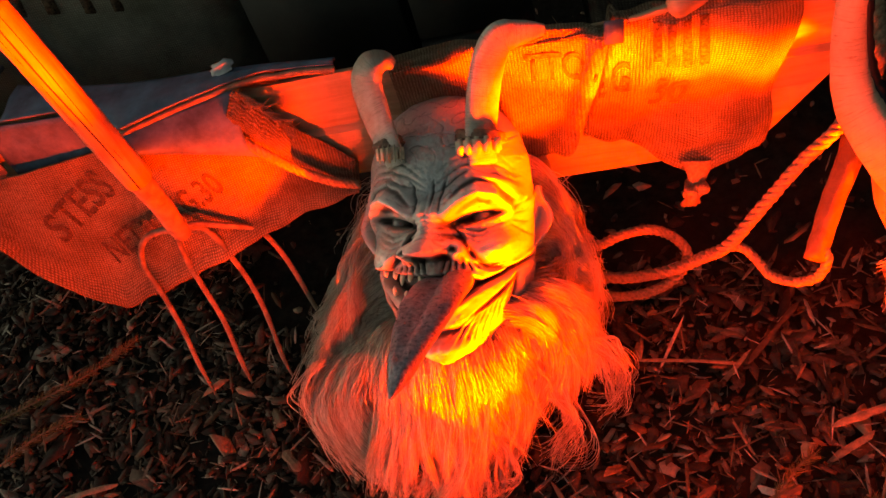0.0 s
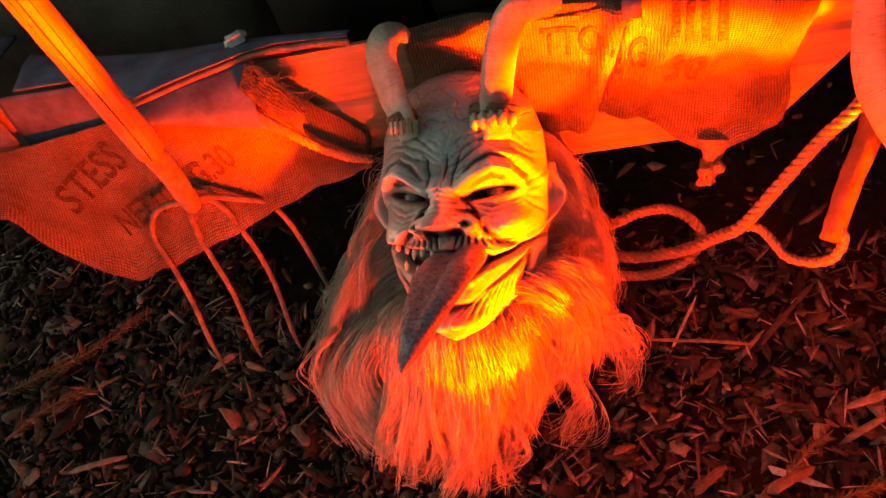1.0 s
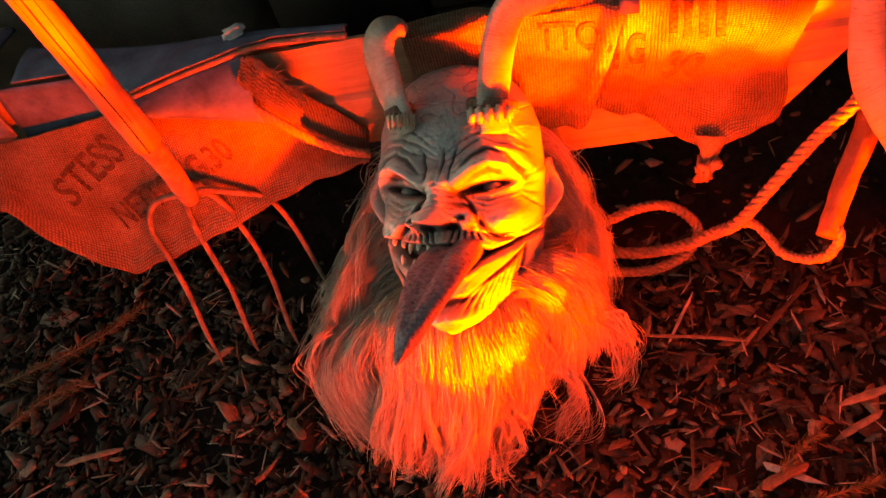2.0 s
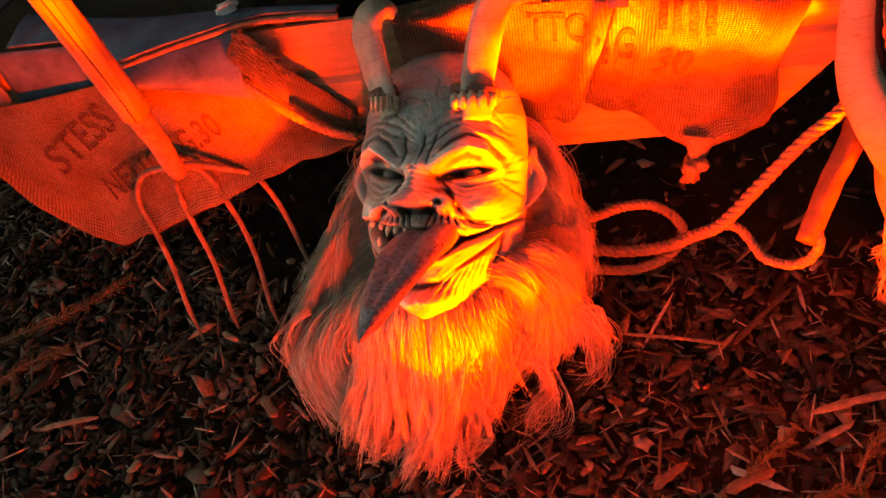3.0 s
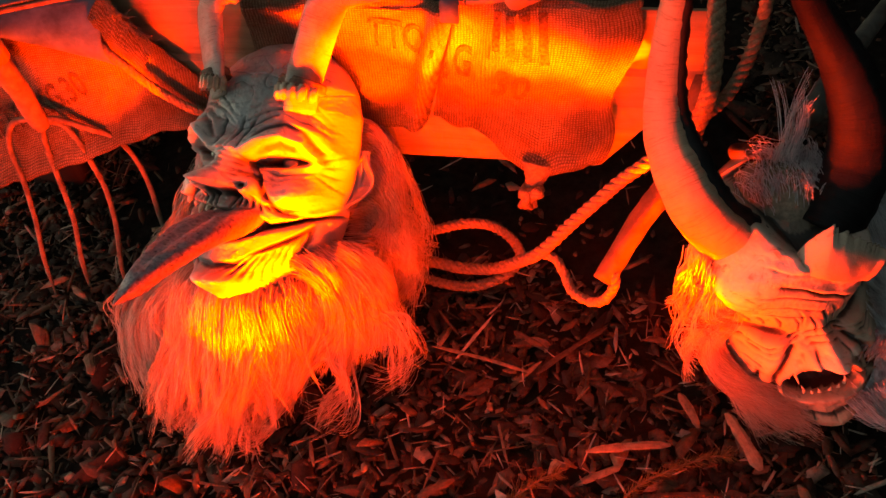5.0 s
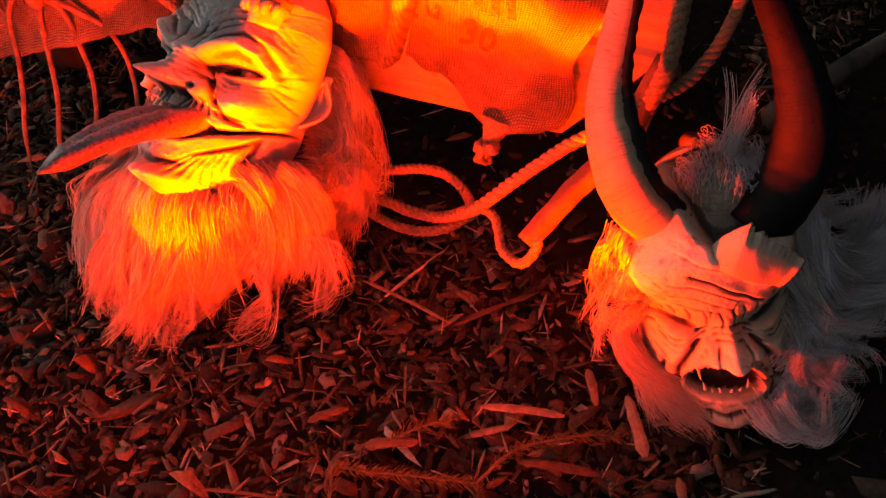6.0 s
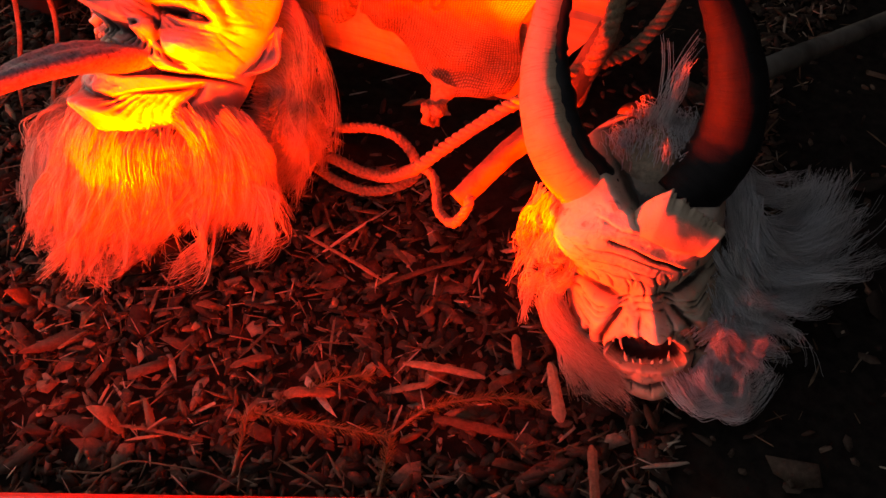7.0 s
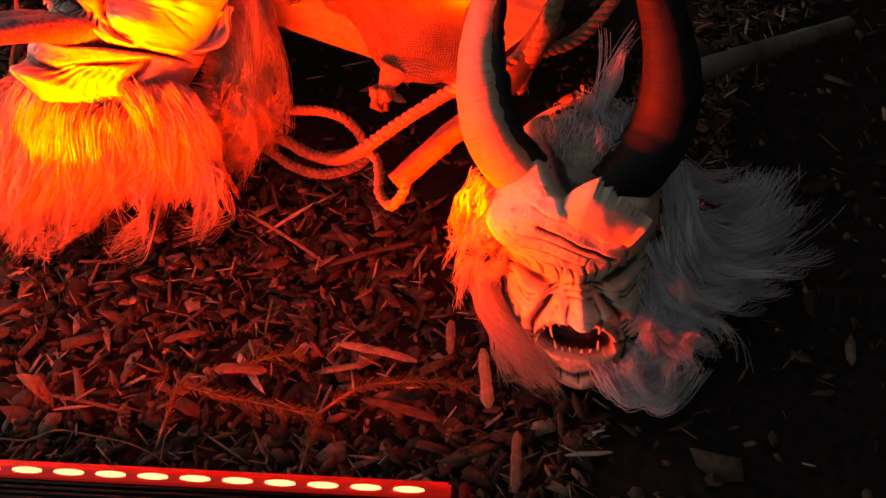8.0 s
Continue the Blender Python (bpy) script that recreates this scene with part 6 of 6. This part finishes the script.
    for lot, counts in ((upper, (15, 15, 16, 16, 9)), (lower, (14, 12, 12, 13))):
        for four, n in zip(lot, counts):
            ctrl = []
            for _ in range(n):
                base, way = rng.normal(0, 0.009, 3), rng.normal(0, 0.019 if lot is upper else 0.013, 3) * (1, 1, 0.5)
                g = rng.uniform(0.75, 1.0) if lot is upper else rng.uniform(0.62, 0.92)
                pts = [np.array(p) + base * (1 - w) + way * w for p, w in zip(four, (0.0, 0.3, 0.7, 1.0))]
                ctrl.append([pts[0] + (p - pts[0]) * g for p in pts])
            attach("white_hair", strand_mesh("white_hair", flow(rng, ctrl, 26, 28, 0.0048, 0.2, 0.012, 1.1, hook=(-0.006, 0.034, 0.014) if lot is upper else (0.004, 0.012, 0.01), fuzz=0.3), 0.00045, 0.00017, HAIR_WHITE), root, "wild white goat hair")
    wisps = []
    for _ in range(34):
        four = (upper + lower)[rng.randint(0, 8)]
        way = rng.normal(0, 0.028, 3) * (1, 1, 0.5)
        wisps.append([np.array(p) + way * w + rng.normal(0, 0.006, 3) for p, w in zip(four, (0.1, 0.4, 0.8, 1.15))])
    attach("stray_hair", strand_mesh("stray_hair", flow(rng, wisps, 4, 30, 0.002, 1.2, 0.01, 1.1, hook=(-0.012, 0.024, 0.008)), 0.00042, 0.0002, HAIR_WHITE), root, "stray white wisps")

    def veil(u, v):
        p = Vector((0.522 + 0.03 * math.sin(v * 2.6), 0.78 - 0.165 * v, 0.165 - 0.13 * v))
        q = p + Vector((0.05, -0.005 + 0.03 * (1 - v), -0.055 + 0.02 * v))
        w = p.lerp(q, u)
        w.z = max(w.z, 0.002)
        return w + Vector((1, 1, 1)) * 0.007 * noise.noise((u * 5, v * 6, 7))

    attach("hair_base", sheet_mesh("hair_base", veil, 22, 26, (0.2, 0.2), HAIR_SKIN), root)
    # fur over the skull and a tuft between the horns
    ctrl = []
    for _ in range(46):
        r = Vector((0.438, 0.745, 0.238)) + Vector((rng.uniform(-0.04, 0.03), rng.uniform(-0.03, 0.04), rng.uniform(-0.012, 0.008)))
        d = Vector((rng.uniform(-0.75, 0.35), rng.uniform(0.4, 1.0), rng.uniform(-0.8, -0.15))).normalized() * rng.uniform(0.035, 0.065)
        ctrl.append((r, r + Vector((0, 0.01, 0.016)) + d * 0.3, r + Vector((0, 0, 0.01)) + d * 0.75, r + d))
    attach("skull_fur", strand_mesh("skull_fur", flow(rng, ctrl, 18, 12, 0.007, 0.8, 0.006, 1.0), 0.00042, 0.0002, HAIR_WHITE), root, "pale fur on the skull")
    bm = bmesh.new()
    bmesh.ops.create_icosphere(bm, subdivisions=4, radius=1)
    for q in bm.verts:
        c = q.co * (1 + 0.08 * noise.noise(q.co * 3))
        q.co = Vector((0.425 + c.x * 0.065, 0.752 + c.y * 0.06, 0.185 + c.z * 0.06))
    part("skull_base", bm, FUR_SKIN, root)
    ctrl = []
    for _ in range(9):
        r = Vector((0.425, 0.765, 0.255)) + Vector(rng.normal(0, 0.004, 3))
        tip = Vector((0.431, 0.795, 0.322)) + Vector(rng.normal(0, 0.012, 3))
        ctrl.append((r, r.lerp(tip, 0.3), r.lerp(tip, 0.7) + Vector((0, 0, 0.004)), tip))
    attach("tuft", strand_mesh("tuft", flow(rng, ctrl, 9, 9, 0.002, 1.6, 0.003, 1.0), 0.0005, 0.0002, HAIR_WHITE), root, "upright tuft of pale hair")
    # hair below the lit horn, and the combed fur of the cheek
    ctrl = []
    for _ in range(26):
        q = rng.rand()
        r = Vector((0.325, 0.668, 0.205)).lerp(Vector((0.392, 0.634, 0.178)), q) + Vector(rng.normal(0, 0.005, 3))
        tip = Vector((0.318, 0.636, 0.1)).lerp(Vector((0.372, 0.624, 0.105)), q) + Vector(rng.normal(0, 0.011, 3))
        ctrl.append((r, r + Vector((-0.012, -0.02, -0.016)), r.lerp(tip, 0.6) + Vector((0.004, -0.018, 0.004)), tip))
    attach("temple_hair", strand_mesh("temple_hair", flow(rng, ctrl, 13, 20, 0.0032, 0.3, 0.012, 1.2, 0.02, fuzz=0.3), 0.00048, 0.0002, HAIR), root, "loose cream hair below the horn")
    ctrl = []
    for _ in range(60):
        q = rng.rand()
        off = Vector((-0.006, 0.0, 0.002)) + Vector((-0.011, -0.009, -0.003)) * q + Vector(rng.normal(0, 0.002, 3))
        r = Vector((0.385, 0.642, 0.098)) + off * 0.6
        tip = Vector((0.474, 0.57, 0.016)) + off + Vector((rng.uniform(-0.03, 0.035), rng.uniform(-0.008, 0.008), 0.0))
        ctrl.append((r, Vector((0.35, 0.632, 0.062)) + off * 1.4, Vector((0.418, 0.598, 0.026)) + off, tip))
    attach("cheek_fur", strand_mesh("cheek_fur", flow(rng, ctrl, 26, 20, 0.003, 0.9, 0.008, 1.0, fuzz=0.5), 0.00038, 0.00016, HAIR), root, "combed cream hair along the jaw")
    ctrl = []
    for _ in range(12):
        r = Vector((0.36, 0.634, 0.09)) + Vector(rng.normal(0, 0.008, 3))
        d = Vector((rng.uniform(-0.035, -0.005), rng.uniform(-0.03, 0.0), rng.uniform(-0.04, -0.01)))
        ctrl.append((r, r + Vector((-0.02, 0.0, 0.006)), r + Vector((-0.028, -0.01, -0.02)), r + d + Vector((0.02, -0.012, -0.01))))
    attach("stray_hair", strand_mesh("stray_hair", flow(rng, ctrl, 7, 18, 0.002, 1.2, 0.006, 1.0), 0.0005, 0.00022, HAIR), root, "curled wisps at the cheek")

    def cheek(u, v):
        p = Vector((0.4, 0.642, 0.07)).lerp(Vector((0.478, 0.582, 0.008)), v)
        q = Vector((0.372, 0.632, 0.03)).lerp(Vector((0.455, 0.566, 0.006)), v)
        w = p.lerp(q, u)
        return w + Vector((1, 1, 1)) * 0.004 * noise.noise((u * 5, v * 6, 17))

    attach("cheek_base", sheet_mesh("cheek_base", cheek, 18, 24, (0.2, 0.2), FUR_SKIN), root)
    return root


build_mask_two()


# ---------------------------------------------------------------- LED bar
def build_led_bar():
    mid = BAR_END + BAR_DIR * (BAR_LEN / 2)
    root = thing("led_bar", (mid.x, mid.y, 0.0), "black LED flood bar with lit red lamps on the mulch", "LED light bar")
    frame_m = Matrix((-BAR_DIR, BAR_OUT, Vector((0, 0, 1)))).transposed().to_4x4()

    def place(bm, along, out, up, rx=0):
        bmesh.ops.transform(bm, matrix=Matrix.Translation(BAR_END + BAR_DIR * along + BAR_OUT * out + Vector((0, 0, up))) @ frame_m @ pose(0, 0, 0, rx, 0, 0), verts=bm.verts)
        return bm

    part("housing", place(block((BAR_LEN, 0.05, 0.045), (0, 0, 0), bevel=0.005), BAR_LEN / 2, -0.022, 0.024), HOUSING, root, "black metal housing")
    for k in range(6):
        part("cooling_fin", place(block((BAR_LEN - 0.03, 0.0025, 0.008), (0, 0, 0), bevel=0.0006), BAR_LEN / 2, -0.046 + 0.006 * k, 0.048), HOUSING, root)
    lens = part("lens", place(block((BAR_LEN - 0.02, 0.02, 0.012), (0, 0, 0), bevel=0.003), BAR_LEN / 2, -0.002, 0.047, -27), LENS, root, "glossy red lens strip")
    for k in range(22):
        bm = bmesh.new()
        bmesh.ops.create_uvsphere(bm, u_segments=16, v_segments=8, radius=1)
        bmesh.ops.scale(bm, vec=(0.0165, 0.0034, 0.003), verts=bm.verts)
        part("led", place(bm, 0.052 + BAR_PITCH * k, -0.0055, 0.0545, -27), LED, root, "glowing LED")
    part("end_cap", place(block((0.012, 0.056, 0.05), (0, 0, 0), bevel=0.003), -0.004, -0.02, 0.028), HOUSING, root)


build_led_bar()


# ---------------------------------------------------------------- twigs and larger chips on the mulch
def spruce_twig(pts, label, seed, needle=0.013, dens=420):
    rng = np.random.RandomState(seed)
    root = thing("spruce_twig", tuple(pts[0]), label, "twig", "dry twigs")
    path = spline(pts, 40)
    v, f = tube(path, np.linspace(0.002, 0.0009, 40), 6, lump=0.1, seed=seed)
    attach("stem", mesh_from("stem", v, f, SPLINTER), root)
    tan, a, b = frames_along(path)
    n = int(dens * np.linalg.norm(np.diff(path, axis=0), axis=1).sum() / 0.2)
    i = rng.randint(4, 39, n)
    w = rng.uniform(0, 2 * np.pi, n)
    out = np.cos(w)[:, None] * a[i] + np.sin(w)[:, None] * b[i]
    ln = needle * rng.uniform(0.6, 1.15, n)[:, None]
    start = path[i] + tan[i] * rng.uniform(-0.002, 0.002, (n, 1))
    end = start + (tan[i] * 0.75 + out * 0.75) * ln
    end[:, 2] = np.maximum(end[:, 2], 0.004)
    mid = (start + end) / 2 + out * 0.001
    attach("needles", strand_mesh("needles", np.stack([start, mid, end], 1), 0.0005, 0.0002, NEEDLE), root, "dry brown needles")


spruce_twig([(0.137, 0.294, 0.02), (0.122, 0.335, 0.024), (0.115, 0.364, 0.026), (0.15, 0.374, 0.026), (0.185, 0.385, 0.024), (0.23, 0.398, 0.022), (0.267, 0.409, 0.018)], "dry brown spruce twig lying on the mulch", 1)
spruce_twig([(0.267, 0.409, 0.02), (0.292, 0.457, 0.026), (0.333, 0.49, 0.024), (0.371, 0.514, 0.018), (0.4, 0.525, 0.014)], "dry brown spruce twig with bent tip on the mulch", 2)
spruce_twig([(0.288, 0.345, 0.014), (0.28, 0.375, 0.022), (0.27, 0.405, 0.02)], "short dry spruce twig on the mulch", 3)
spruce_twig([(0.15, 0.41, 0.018), (0.165, 0.43, 0.024), (0.19, 0.455, 0.024), (0.21, 0.47, 0.018)], "thin dry spruce twig on the mulch", 4)
spruce_twig([(-0.95, 0.63, 0.02), (-0.86, 0.66, 0.03), (-0.78, 0.7, 0.03), (-0.72, 0.76, 0.02)], "reddish dry spruce twig beside the sack", 5)
spruce_twig([(-0.9, 0.56, 0.02), (-0.84, 0.6, 0.03), (-0.78, 0.63, 0.025)], "dry spruce twig half buried in the mulch", 6)


def dry_root():
    root = thing("dry_root", (0.05, 0.25, 0.0), "thin pale dry root lying on the mulch beside the light bar", "root")
    for k, pts in enumerate(([(-0.03, 0.218, 0.022), (0.012, 0.234, 0.026), (0.031, 0.258, 0.026), (0.073, 0.273, 0.024), (0.11, 0.283, 0.024), (0.139, 0.286, 0.02), (0.162, 0.285, 0.012)],
                             [(0.004, 0.212, 0.016), (0.012, 0.234, 0.026), (0.02, 0.252, 0.02)], [(0.152, 0.282, 0.018), (0.143, 0.305, 0.03), (0.141, 0.326, 0.026)])):
        v, f = tube(spline(pts, 26), np.linspace(0.0013, 0.0007, 26), 6, lump=0.15, seed=k)
        attach("stem" if k == 0 else "side_root", mesh_from("root_stem", v, f, SPLINTER), root)


dry_root()


def long_splinter(name, a, b, w, h, label, seed):
    rng = random.Random(seed)
    root = thing(name, tuple(a), label, "wood chip", "large wood chips")
    a, b = Vector(a), Vector(b)
    path = [a.lerp(b, t) + Vector((0, 0, 0.004 * math.sin(3 * t))) for t in np.linspace(0, 1, 9)]
    v, f = tube(path, [w * 0.3] + [w * rng.uniform(0.8, 1.1) for _ in range(7)] + [w * 0.35], 7, h, True, (0, 0, 1), 0.12, seed)
    attach("splinter", mesh_from("splinter", v, f, CHIP, smooth=False), root)


for k, (a, b, w) in enumerate((((0.13, 0.405, 0.018), (0.185, 0.43, 0.02), 0.007), ((0.235, 0.5, 0.02), (0.33, 0.525, 0.016), 0.0055), ((0.24, 0.68, 0.02), (0.16, 0.6, 0.014), 0.004),
                               ((0.335, 0.6, 0.01), (0.36, 0.55, 0.02), 0.006), ((0.39, 0.575, 0.02), (0.43, 0.51, 0.014), 0.008), ((0.05, 0.41, 0.014), (0.09, 0.44, 0.02), 0.005),
                               ((-0.46, 0.545, 0.014), (-0.43, 0.51, 0.022), 0.007), ((-0.78, 0.5, 0.02), (-0.7, 0.52, 0.014), 0.005), ((0.02, 0.62, 0.02), (0.15, 0.6, 0.016), 0.0028),
                               ((0.47, 0.5, 0.012), (0.5, 0.43, 0.018), 0.006), ((-0.02, 0.29, 0.014), (0.08, 0.315, 0.014), 0.0022), ((0.3, 0.45, 0.02), (0.39, 0.47, 0.014), 0.006))):
    long_splinter("wood_splinter", a, b, w, 0.4, "long pale wood splinter lying on the mulch", k)


def build_loose_chips():
    """The larger chips, one by one, on the stretch of bed between the masks and in front of them."""
    rng = np.random.RandomState(31)
    shapes = []
    for k in range(12):
        v = chip_pieces(rng, 1, (0, 0.0001, 0, 0.0001), 0.036, 0.005, 0.0)
        c = v.mean(axis=1, keepdims=True)
        shapes.append(chips_mesh("bark_chip", v - c, CHIP))
    for k in range(260):
        x, y = rng.uniform(-0.95, 0.62), rng.uniform(0.2, 1.0)
        ob = new("bark_chip", shapes[k % 12])
        ob.parent = GROUND
        ob.matrix_basis = pose(x, y, ground_height(x, y) + 0.018 + 0.006 * rng.rand(), rng.normal(0, 14), rng.normal(0, 14), rng.uniform(0, 360)) @ Matrix.Scale(rng.uniform(0.6, 1.25), 4)


build_loose_chips()
